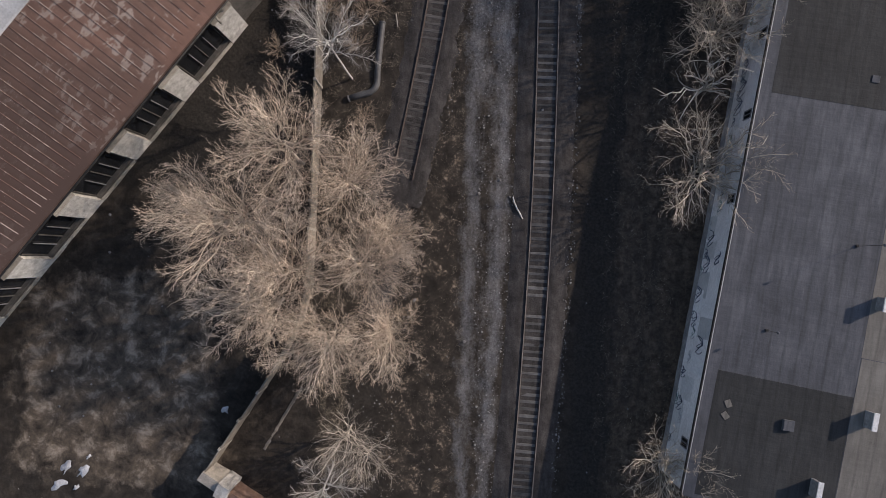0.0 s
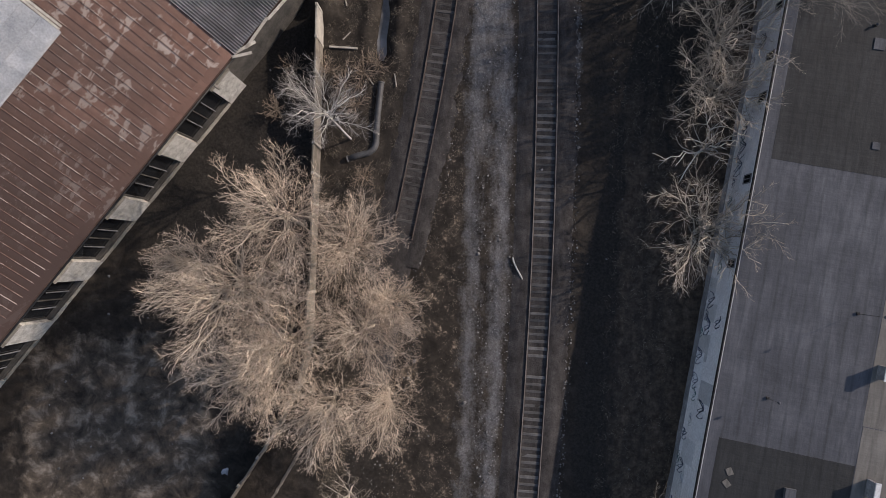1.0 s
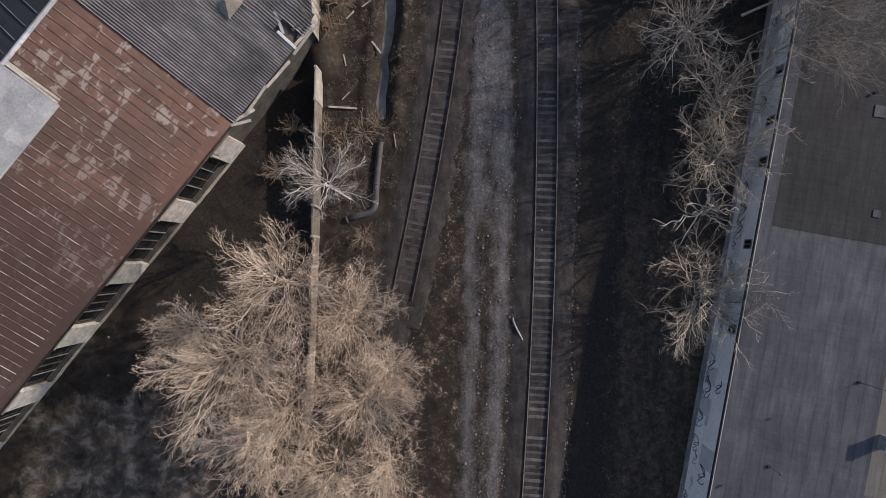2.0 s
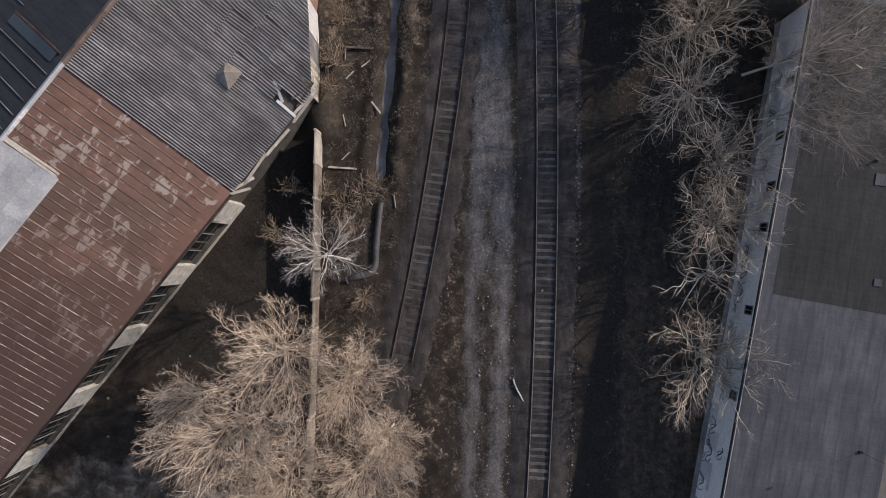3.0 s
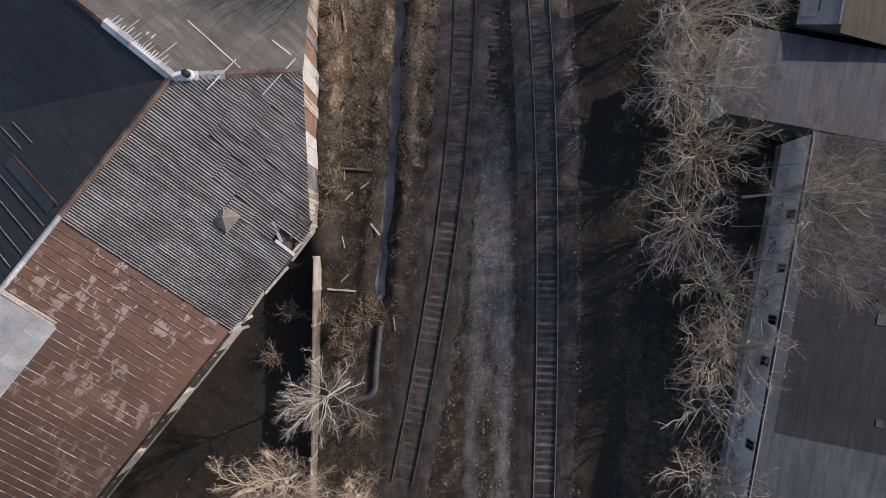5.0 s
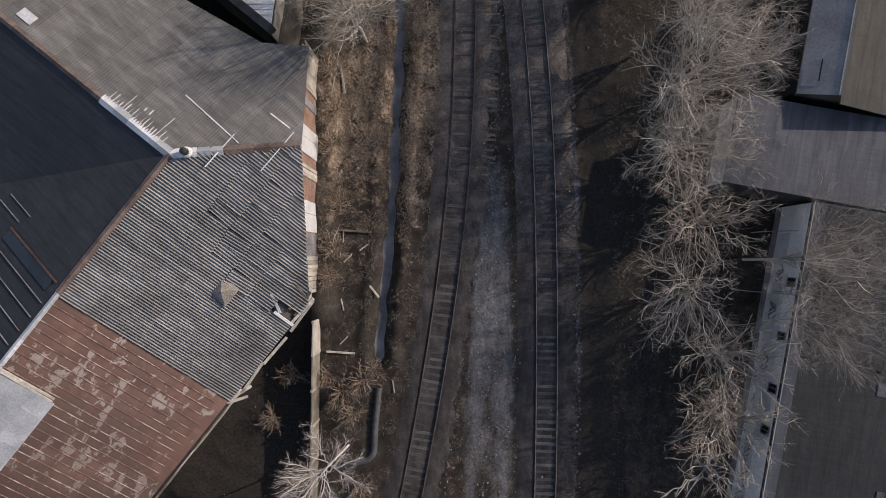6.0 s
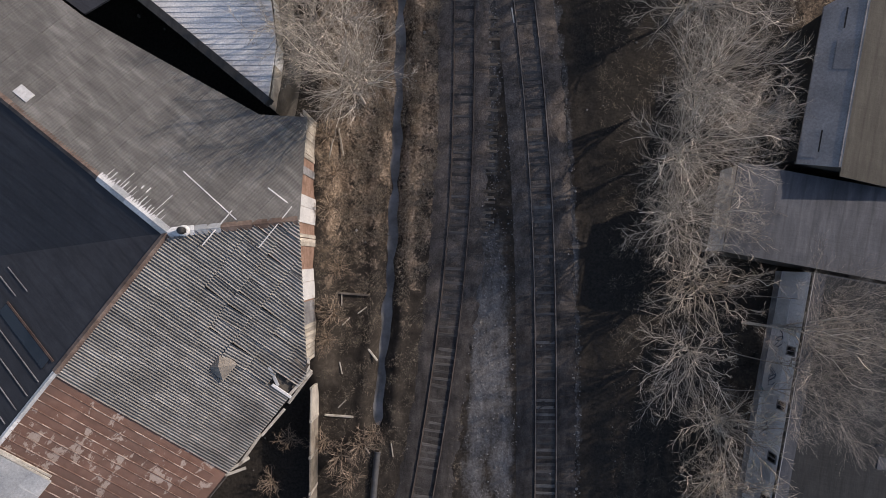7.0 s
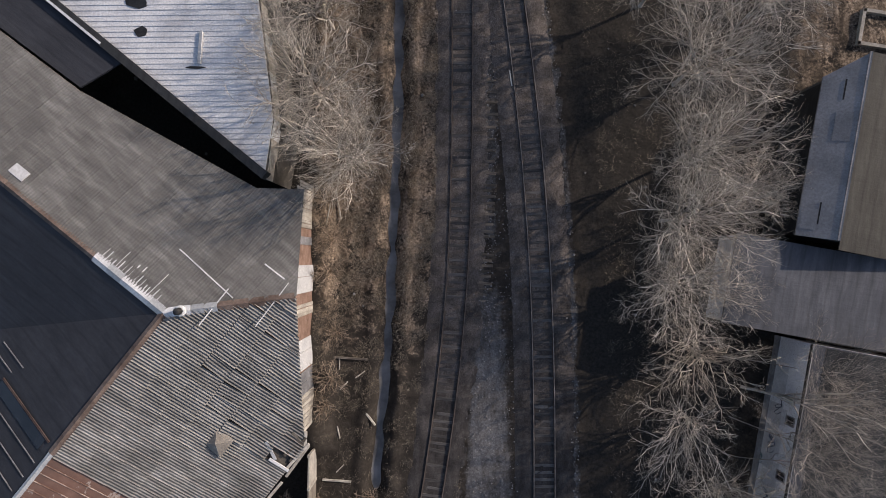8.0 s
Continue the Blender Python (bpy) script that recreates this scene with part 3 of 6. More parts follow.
def build_track(name, fx, y0, y1, sleeper_mat, label, gap, shift, skip, turn_noise, top="rail_top"):
    track = empty(name, (float(fx(20)), 20, 0), label=label, category="railway track")
    head = [(-0.036, -0.03), (-0.036, 0.0), (0.036, 0.0), (0.036, -0.03)]
    web = [(-0.075, -0.15), (-0.07, -0.135), (-0.012, -0.11), (-0.012, -0.035), (0.012, -0.035), (0.012, -0.11), (0.07, -0.135), (0.075, -0.15)]
    for side in (-0.795, 0.795):
        r = part("rail", swept("rail", fx, y0, y1, 0.5, [(side + o, RAIL_TOP + z) for o, z in web], M["rail"], 0, False), track)
        part("rail_head", swept("rail_head", fx, y0, y1, 0.5, [(side + o, RAIL_TOP + z) for o, z in head], M[top], 0, False), r, "worn steel rail head")
    bed = part("ballast_bed", swept("ballast_bed", fx, y0 - 2, y1, 0.3, [(-2.5, -0.12), (-2.0, -0.0), (-1.6, 0.07), (-1.25, 0.1), (-0.95, 0.1), (-0.7, 0.035), (-0.3, 0.035), (0.3, 0.035), (0.7, 0.035), (0.95, 0.1), (1.25, 0.1), (1.6, 0.07), (2.0, 0.0), (2.5, -0.12)], M["ballast"], 0.012), track, "dark stone ballast")
    shapes = []
    for wide in (0.2, 0.23, 0.25):
        shapes.append(box_mesh("sleeper", 2.5, wide, 0.16, sleeper_mat, 0.02))
    worn = [box_mesh("sleeper", 2.5, wide, 0.16, M["sleeper_old"], 0.02) for wide in (0.22, 0.25)]
    y = y0 + 0.2
    while y < y1:
        if rnd.random() > skip(y):
            x, turn = along(fx, y)
            m = pose(x + rnd.uniform(-0.03, 0.03), y, shift(y) - 0.16 + rnd.uniform(-0.008, 0.008), rnd.uniform(-1, 1), rnd.uniform(-0.4, 0.4), math.degrees(turn) + rnd.gauss(0, turn_noise))
            piece("sleeper", rnd.choice(shapes if y < 22 + rnd.uniform(-6, 6) or rnd.random() < 0.12 else worn), m, track)
        y += gap * rnd.uniform(0.96, 1.04)
    return track


build_track("railway_track", main_x, -26, 76, M["sleeper"], "used railway track with concrete sleepers sunk in dark ballast", 0.543, lambda y: 0.06 - 0.012 * float(smooth(17, 27, y)), lambda y: 0.02 if y < 23 else 0.15, 0.4)
build_track("railway_siding", spur_x, 7.5, 76, M["sleeper_old"], "disused siding with weathered timber sleepers and rusty rails", 0.56, lambda y: 0.05 if y < 26 else 0.055, lambda y: 0.12 if y < 26 else 0.2, 1.6, "rail_rust")

tan_tie = box_mesh("old_sleeper", 1.7, 0.22, 0.18, M["sleeper_tan"], 0.02)
for i in range(30):
    y = 36.0 + i * (0.44 if i < 20 else 0.9) + (0 if i < 20 else -9.2) + rnd.uniform(-0.06, 0.06)
    x, turn = along(spur_x, y)
    if rnd.random() < 0.22:
        continue
    ob = new("old_sleeper", tan_tie)
    ob.matrix_basis = pose(x + 1.85 + rnd.uniform(-0.15, 0.1), y, -0.155 + rnd.uniform(-0.015, 0.02), 0, rnd.uniform(-1.5, 1.5), math.degrees(turn) + rnd.gauss(0, 2.5))
    tagged(ob, "dry tan timber sleeper discarded beside the siding", "sleeper", "old sleepers beside the siding")

# the bed of the lifted part of the siding
bed = new("cinder_bed", swept("cinder_bed", spur_x, -4, 7.6, 0.3, [(-1.3, -0.12), (-0.95, 0.03), (-0.3, 0.02), (0.3, 0.02), (0.95, 0.03), (1.3, -0.12)], M["ballast"], 0.012))
tagged(bed, "bare cinder bed where the siding was lifted", "track bed", kind="structure")

# ditch water and the culvert pipe
tagged(new("water", swept("water", ditch_x, 20, 76, 0.4, [(-0.6, -0.505), (0.0, -0.5), (0.6, -0.505)], M["water"])), "grey still water in a narrow ditch", "ditch water", kind="structure")


def build_pipe():
    thing = empty("heating_pipe", (-5.9, 16, 0), label="grey lagged heating pipe with an elbow, lying on the ground", category="pipe")
    pts = [Vector(p) for p in ((-5.6, 19.6, 0.05), (-5.75, 18, 0.07), (-5.9, 16.4, 0.07), (-5.95, 15.0, 0.07))]
    for i in range(1, 7):
        a = i / 6 * math.pi / 2
        pts.append(Vector((-6.95 + math.cos(a), 15.0 - math.sin(a) * 1.0, 0.07)))
    pts += [Vector((-7.4, 13.85, 0.07)), Vector((-8.2, 13.6, 0.04))]
    v, f = [], []
    tube(pts, [0.25] * len(pts), 12, v, f)
    part("pipe_body", mesh_of("pipe_body", v, f, M["pipe"], True), thing)
    for p, q in ((pts[0], pts[1]), (pts[2], pts[3]), (pts[-1], pts[-2])):
        d = (q - p).normalized()
        v, f = [], []
        tube([p, p + d * 0.06, p + d * 0.12], [0.27, 0.28, 0.27], 12, v, f)
        part("pipe_band", mesh_of("pipe_band", v, f, M["pipe"], True), thing, "sheet-metal band")
    for x, y in ((-5.72, 18.4), (-5.93, 15.6), (-7.5, 13.8)):
        part("pipe_support", prism("pipe_support", [(x - 0.35, y - 0.15), (x + 0.35, y - 0.15), (x + 0.35, y + 0.15), (x - 0.35, y + 0.15)], -0.25, -0.02, M["concrete"]), thing, "concrete pipe support")


build_pipe()


# ---- the factory on the left ----
def roof_z(p):
    """Height of the factory's roof over a point: two gables at right angles."""
    d, a = (p - RC).dot(N), (p - APEX).dot(U)
    outer1 = EAVE - SLOPE * d
    outer2 = RIDGE - SLOPE * a
    return outer1, outer2


def on1(s, d, lift=0.0):
    """A point on the first wing's outer slope: s along the eave, d outwards."""
    p = RC + U * s + N * d
    return Vector((p.x, p.y, EAVE - SLOPE * d + lift))


def on2(s, a, lift=0.0):
    """A point on the second wing's outer slope: s from the apex along the ridge, a down the slope."""
    p = APEX - N * s + U * a
    return Vector((p.x, p.y, RIDGE - SLOPE * a + lift))


def east_s(d, on):
    """How far along a roof line can go before the cut edge by the railway."""
    o = on(0, d)
    step = on(1, d) - o
    return (EAST - o.x) / step.x


factory = empty("factory_building", (-20, 25, 0), label="derelict factory with rusty red and grey corrugated gable roofs", category="building")
S_END = -46.0


def frame_of(o, along_v, down_v):
    """A pose with x along the eave, y up the slope, z off the roof."""
    x, y = along_v.normalized(), -down_v.normalized()
    z = x.cross(y).normalized()
    y = z.cross(x)
    return Matrix(((x.x, y.x, z.x, o.x), (x.y, y.y, z.y, o.y), (x.z, y.z, z.z, o.z), (0, 0, 0, 1)))


D_EAVE = 0.35
# decks under the sheets
red_deck = part("red_roof", slab("red_roof", [on1(S_END, D_EAVE, -0.05), on1(0.1, D_EAVE, -0.05), on1(0.1, -HALF, -0.05), on1(S_END, -HALF, -0.05)], 0.16, M["fascia"]), factory, "rusty red painted standing-seam roof")
sE = east_s(D_EAVE, on1)


def hip_d():
    """Where the hip meets the cut edge: the d at which both slopes are at x = EAST."""
    lo, hi = -HALF, 0.0
    for _ in range(50):
        m = (lo + hi) / 2
        p = on1(east_s(m, on1), m)
        z2 = RIDGE - SLOPE * (p - APEX).dot(U)
        if p.z > z2:
            lo = m
        else:
            hi = m
    return (lo + hi) / 2


HD = hip_d()
HIP = on1(east_s(HD, on1), HD)
grey_deck = part("grey_roof", slab("grey_roof", [on1(0.1, D_EAVE, -0.06), on1(sE, D_EAVE, -0.06), HIP + Vector((0, 0, -0.06)), Vector((APEX.x, APEX.y, RIDGE - 0.06)), on1(0.1, -HALF, -0.06)], 0.14, M["wood_dark"]), factory, "grey corrugated slate roof with broken sheets")
W2_END = 34.0
EDGE = ((-0.75, 10.8), (1.4, 9.1), (14.4, 6.9), (34.0, 6.3))  # the north roof's eave: along the ridge, down the slope


def east_s2(a):
    o = on2(0, a)
    step = on2(1, a) - o
    return (EAST - o.x) / step.x


north_deck = part("north_roof", slab("north_roof", [Vector((APEX.x, APEX.y, RIDGE - 0.06)), HIP + Vector((0, 0, -0.06)), on2(east_s2(10.9), 10.9, -0.06)] + [on2(q, a, -0.06) for q, a in EDGE] + [on2(W2_END, 0, -0.06)], 0.14, M["wood_dark"]), factory, "grey weathered slate roof mottled with age")


def inner_slopes():
    k = 15.0
    a0 = Vector((APEX.x, APEX.y, RIDGE - 0.03))
    r1 = on1(S_END, -HALF, -0.03)
    r2 = on2(W2_END, 0, -0.03)

    def drop(p, d, by):
        return Vector((p.x + d.x * by, p.y + d.y * by, p.z - SLOPE * by))

    v = a0 - N * k - U * k
    valley = Vector((v.x, v.y, a0.z - SLOPE * k))
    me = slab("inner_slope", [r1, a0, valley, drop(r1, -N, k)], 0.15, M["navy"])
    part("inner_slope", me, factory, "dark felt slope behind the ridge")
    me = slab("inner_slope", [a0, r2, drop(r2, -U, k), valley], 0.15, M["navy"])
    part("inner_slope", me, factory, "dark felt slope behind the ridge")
    # a dark glazed strip with a dull flashing, and thin battens beside it
    def strip(nm, s, w0, w1, d0, d1, lift, mat, label):
        q = []
        for dd, w in ((d0, w0), (d0, w1), (d1, w1), (d1, w0)):
            g = on1(s + w, -HALF) - N * dd
            q.append(Vector((g.x, g.y, RIDGE - SLOPE * dd + lift)))
        part(nm, slab(nm, q[::-1], 0.06, mat), factory, label)

    strip("flashing", 0.5, 0.0, 0.13, 0.6, 6.2, 0.07, M["fascia"], "dull metal flashing strip")
    strip("rooflight", 0.5, -0.8, -0.05, 0.9, 6.2, 0.03, M["glass"], "long dark glazed roof strip")
    for s in (-1.0, -2.1, -3.2, -4.3, -5.4):
        strip("batten", s, 0.0, 0.045, 0.5, 9.5, 0.04, M["plinth"], "thin pale batten")
    for b, a0, a1 in ((9.2, 5.5, 8.0), (10.0, 6.0, 8.6)):
        strip("batten", 11.2 - b + 0.0, 0.0, 0.05, a0, a1, 0.04, M["plinth"], "thin pale batten")


inner_slopes()


def red_panel(name, w, length):
    """A roofing sheet with a worn upstanding seam along one edge."""
    s, t = 0.042, 0.045
    prof = [(0.0, 0.0), (0.0, t), (s, t), (s, 0.0), (w * 0.35, 0.008), (w * 0.7, 0.004), (w, 0.0)]
    n = len(prof)
    verts = [(x, 0.0, z) for x, z in prof] + [(x, length, z) for x, z in prof]
    faces = [(i, i + 1, n + i + 1, n + i) for i in range(n - 1)]
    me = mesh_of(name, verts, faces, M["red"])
    me.materials.append(M["seam"])
    for i in (0, 1, 2):
        me.polygons[i].material_index = 1
    return me


PW, PL = 0.61, 1.95
down1 = (on1(0, 1) - on1(0, 0))
panel = red_panel("roof_panel", PW, PL)
rows = 6
for c in range(42):
    s = 0.05 - (c + 1) * PW
    for r in range(rows):
        d = D_EAVE - r * PL - (0.0 if r == 0 else (c * 0.37 % 1.0 - 0.5) * 1.1)
        if -15.6 < s < -6.5 and d < -7.9:
            continue
        nd = D_EAVE - (r + 1) * PL - (c * 0.37 % 1.0 - 0.5) * 1.1 if r < rows - 1 else D_EAVE - rows * PL
        if r == 0:
            d -= 0.55
        m = frame_of(on1(s, d, 0.012), U, down1)
        piece("roof_panel", panel, m @ Matrix.Diagonal((1, (d - nd) / PL * math.hypot(1, SLOPE), 1, 1)), red_deck)
for c in range(20):
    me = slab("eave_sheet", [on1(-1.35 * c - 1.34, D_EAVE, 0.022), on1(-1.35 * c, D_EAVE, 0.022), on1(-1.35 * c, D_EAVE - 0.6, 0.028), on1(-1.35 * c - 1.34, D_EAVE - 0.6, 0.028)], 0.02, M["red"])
    part("eave_sheet", me, red_deck)
v, f = [], []
for c in range(42, 76):
    s = 0.05 - (c + 1) * PW
    m = frame_of(on1(s, D_EAVE, 0.012), U, down1)
    for x0, x1, z in ((0, 0.03, 0.055), (0.03, PW, 0.005)):
        b = len(v)
        v += [m @ Vector(q) for q in ((x0, 0, z), (x1, 0, z), (x1, rows * PL * 1.055, z), (x0, rows * PL * 1.055, z))]
        f.append((b, b + 1, b + 2, b + 3))
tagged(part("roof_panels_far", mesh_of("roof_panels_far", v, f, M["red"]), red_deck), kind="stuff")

# the pale patched part of the red roof, with boards along its edge
pale = part("pale_roof_patch", slab("pale_roof_patch", [on1(-15.6, -7.75, 0.085), on1(-5.9, -7.75, 0.085), on1(-5.9, -HALF + 0.1, 0.085), on1(-15.6, -HALF + 0.1, 0.085)], 0.05, M["zinc"]), factory, "newer pale metal sheets on the red roof")
psheet = box_mesh("metal_sheet", 1.2, 1.24, 0.02, M["zinc"], 0.006)
for i in range(8):
    for j in range(3):
        m = frame_of(on1(-6.5 - i * 1.2, -7.8 - 0.62 - j * 1.2, 0.095 + 0.01 * ((i + j) % 2)), U, down1)
        piece("metal_sheet", psheet, m @ pose(0, 0, 0, 0, 0, rnd.uniform(-0.6, 0.6)), pale)
for j in range(2):
    me = box_mesh("edge_board", 0.16, 3.5, 0.05, M["boards"], 0.008)
    m = frame_of(on1(-5.78 + 0.19 * j, -HALF + 1.85, 0.09), U, down1)
    piece("edge_board", me, m @ pose(0, 0, 0, 0, 0, rnd.uniform(-2, 2)), factory)


def wavy_sheet(name, w, length, period, amp, mat, steps=4):
    n = int(round(w / period)) * steps
    xs = np.linspace(0, w, n + 1)
    zs = amp * np.cos(xs / period * 2 * math.pi)
    verts = [(x, 0.0, z + 0.03) for x, z in zip(xs, zs)] + [(x, length + 0.12, z) for x, z in zip(xs, zs)]
    faces = [(i, i + 1, n + 2 + i, n + 1 + i) for i in range(n)]
    return mesh_of(name, verts, faces, mat, True)


def cut_copy(me, m, planes):
    """A sheet cut by vertical planes (point, outward normal), in its own mesh; None if nothing is left."""
    bm = bmesh.new()
    bm.from_mesh(me)
    inv = m.inverted()
    for co, no in planes:
        lc = inv @ co
        ln = (inv.to_3x3() @ no).normalized()
        bmesh.ops.bisect_plane(bm, geom=bm.verts[:] + bm.edges[:] + bm.faces[:], plane_co=lc, plane_no=ln, clear_outer=True)
    if not bm.faces:
        bm.free()
        return None
    out = bpy.data.meshes.new(me.name)
    bm.to_mesh(out)
    bm.free()
    for mt in me.materials:
        out.materials.append(mt)
    return out


hip_dir = (HIP - APEX)
hip_dir.z = 0
hip_n = Vector((-hip_dir.y, hip_dir.x, 0)).normalized()


def lay_sheets(shape, w, length, cols, rows_n, on, dirs, start, sgn, planes, deck, missing, lift=0.03, shift_rows=0.0, jitter=0.5):
    along_v, down_v = dirs
    for r in range(rows_n):
        for c in range(cols):
            o = on(start[0] + sgn * (c * w) + (r % 2) * shift_rows, start[1] - r * length, lift)
            m = frame_of(o, along_v, down_v)
            if missing(c, r):
                continue
            worn = jitter > 1 and o.x > -14.5 and r < 5
            m = m @ pose(0, 0, rnd.uniform(0, 0.12 if worn else 0.012), rnd.uniform(-2.2, 0.5) if worn else 0, rnd.gauss(0, 1.4) if worn else 0, rnd.gauss(0, jitter * (1.2 if worn else 0.25)))
            mid = m @ Vector((w / 2, length / 2, 0))
            reach = math.hypot(w, length) / 2 + 0.2
            dist = [(mid - co).dot(no.normalized()) for co, no in planes]
            if any(q > reach for q in dist):
                continue
            near = [pl for pl, q in zip(planes, dist) if q > -reach]
            me = shape
            if near:
                me = cut_copy(shape, m, near)
                if me is None:
                    continue
            piece("corrugated_sheet", me, m, deck)


coarse = wavy_sheet("corrugated_sheet", 0.94, 1.66, 0.188, 0.074, M["slate"], 4)
fine = wavy_sheet("corrugated_sheet", 1.0, 1.66, 0.2, 0.074, M["slate"], 4)
east_plane = (Vector((EAST + 0.12, 0, 0)), Vector((1, 0, 0)))
hip_plane1 = (Vector((APEX.x, APEX.y, 0)) - hip_n * 0.05, hip_n)
hip_plane2 = (Vector((APEX.x, APEX.y, 0)) + hip_n * 0.05, -hip_n)
ridge1_plane = (on1(0, -HALF + 0.05), -N)


def broken(c, r):  # sheets gone at the corner
    s, d = 0.1 + c * 0.94, D_EAVE - r * 1.66
    return (s > 6.4 and d > -0.6 and s < 9.2)


lay_sheets(coarse, 0.94, 1.66, 7, 7, on1, (U, down1), (0.1, D_EAVE + 0.1), 1, [east_plane, hip_plane1, ridge1_plane], grey_deck, broken)
lay_sheets(fine, 1.0, 1.66, 14, 7, on1, (U, down1), (6.68, D_EAVE + 0.1), 1, [east_plane, hip_plane1, ridge1_plane], grey_deck, lambda c, r: (c in (0,) and r == 0), jitter=1.6)
down2 = (on2(0, 1) - on2(0, 0))
north_sheet = wavy_sheet("corrugated_sheet", 1.14, 1.7, 0.19, 0.017, M["slate_old"])
ridge2_plane = (on2(0, 0.05), -U)
for first, count, p, q in ((-10.0, 10, EDGE[0], EDGE[1]), (1.4, 11, EDGE[1], EDGE[2]), (13.94, 17, EDGE[2], EDGE[3])):
    pa, pb = on2(*p), on2(*q)
    out = Vector((pb.y - pa.y, pa.x - pb.x, 0)).normalized()
    out = out if out.dot(U) > 0 else -out
    lay_sheets(north_sheet, 1.14, 1.7, count, 8, on2, (-N, down2), (first, 11.2), 1, [east_plane, hip_plane2, ridge2_plane, (pa, out)], north_deck, lambda c, r: False, jitter=0.5)


def capping(name, a, b, width, rise, mat, count, sag=0.02):
    """Ridge caps: short folded lengths laid end to end."""
    d = (b - a)
    length = d.length / count
    ux = d.normalized()
    side = Vector((-ux.y, ux.x, 0)).normalized()
    m = Matrix(((ux.x, side.x, 0, 0), (ux.y, side.y, 0, 0), (ux.z, 0, 1, 0), (0, 0, 0, 1)))
    prof = [(-width, -rise), (-width * 0.5, -rise * 0.4), (0, 0.03), (width * 0.5, -rise * 0.4), (width, -rise)]
    n = len(prof)
    me = mesh_of(name, [(x, o, z) for x in (0, length * 1.02) for o, z in prof], [(i, n + i, n + i + 1, i + 1) for i in range(n - 1)], mat[0])
    alt = me.copy()
    alt.materials[0] = mat[-1]
    for i in range(count):
        o = a + d * (i / count) + Vector((0, 0, 0.06 + rnd.uniform(0, sag)))
        mm = Matrix.Translation(o) @ m
        piece(name, me if rnd.random() < 0.6 else alt, mm, factory)


capping("ridge_cap", on1(-46, -HALF, 0.0), on1(0.2, -HALF, 0.0), 0.19, 0.08, (M["zinc"], M["white_sheet"]), 26)
capping("ridge_cap", on1(0.2, -HALF, 0.0), Vector((APEX.x, APEX.y, RIDGE)), 0.25, 0.1, (M["ridge"], M["ridge"]), 8)
capping("ridge_cap", on2(0, 0), on2(5.5, 0), 0.34, 0.12, (M["zinc"], M["white_sheet"]), 5)
capping("ridge_cap", on2(5.5, 0), on2(W2_END, 0), 0.25, 0.1, (M["ridge"], M["ridge"]), 16)
capping("hip_cap", Vector((APEX.x, APEX.y, RIDGE)), APEX + (HIP - APEX) * 0.4 + Vector((0, 0, RIDGE * 0.6)), 0.3, 0.12, (M["zinc"], M["white_sheet"]), 4)
capping("hip_cap", APEX + (HIP - APEX) * 0.4 + Vector((0, 0, RIDGE * 0.6)), HIP, 0.3, 0.12, (M["ridge"], M["ridge"]), 5)


def build_vent():
    o = on1(6.05, -4.15)
    v = empty("roof_vent", (o.x, o.y, o.z), label="tan sheet-metal roof vent with a pyramid cap", category="roof vent")
    me = prism("vent_shaft", [tuple((RC + U * (6.05 + a) + N * (-4.15 + b)).xy) for a, b in ((-0.5, -0.45), (-0.5, 0.45), (0.5, 0.45), (0.5, -0.45))], o.z - 0.4, o.z + 0.12, M["iron"])
    part("shaft", me, v, "dark vent shaft")
    w = 0.72
    base = [RC + U * (6.05 + a) + N * (-4.15 + b) for a, b in ((-w, -w), (-w, w), (w, w), (w, -w))]
    vs = [Vector((p.x, p.y, o.z + 0.12)) for p in base] + [Vector((p.x, p.y, o.z + 0.06)) for p in base] + [Vector((o.x, o.y, o.z + 0.62))]
    fs = [(i, (i + 1) % 4, 8) for i in range(4)] + [(i, 4 + i, 4 + (i + 1) % 4, (i + 1) % 4) for i in range(4)] + [(7, 6, 5, 4)]
    part("cap", mesh_of("vent_cap", vs, fs, M["vent"]), v, "pyramid cap of tan sheet metal")


build_vent()
chim = APEX + (HIP - APEX) * 0.13
stack = empty("flue_pipe", (chim.x, chim.y, RIDGE - 0.4), label="short dark flue pipe with pale collar on the ridge", category="flue")
v, f = [], []
tube([Vector((chim.x, chim.y, RIDGE - 0.5)), Vector((chim.x, chim.y, RIDGE + 0.45)), Vector((chim.x, chim.y, RIDGE + 0.5))], [0.22, 0.22, 0.18], 12, v, f)
part("flue_body", mesh_of("flue_body", v, f, M["iron"], True), stack)
v, f = [], []
tube([Vector((chim.x, chim.y, RIDGE - 0.12)), Vector((chim.x, chim.y, RIDGE + 0.02)), Vector((chim.x, chim.y, RIDGE + 0.06))], [0.36, 0.34, 0.24], 12, v, f)
part("flue_collar", mesh_of("flue_collar", v, f, M["white_sheet"], True), stack, "pale metal collar")

# walls under the roofs
def wall_between(a, b, thick, z0, za, zb, mat, label=""):
    d = (b - a).normalized()
    n = Vector((d.y, -d.x, 0))
    ring = [a.xy, b.xy, (b - n * thick).xy, (a - n * thick).xy]
    return part("wall", prism("wall", [tuple(q) for q in ring], z0, [za, zb, zb, za], mat), factory, label)


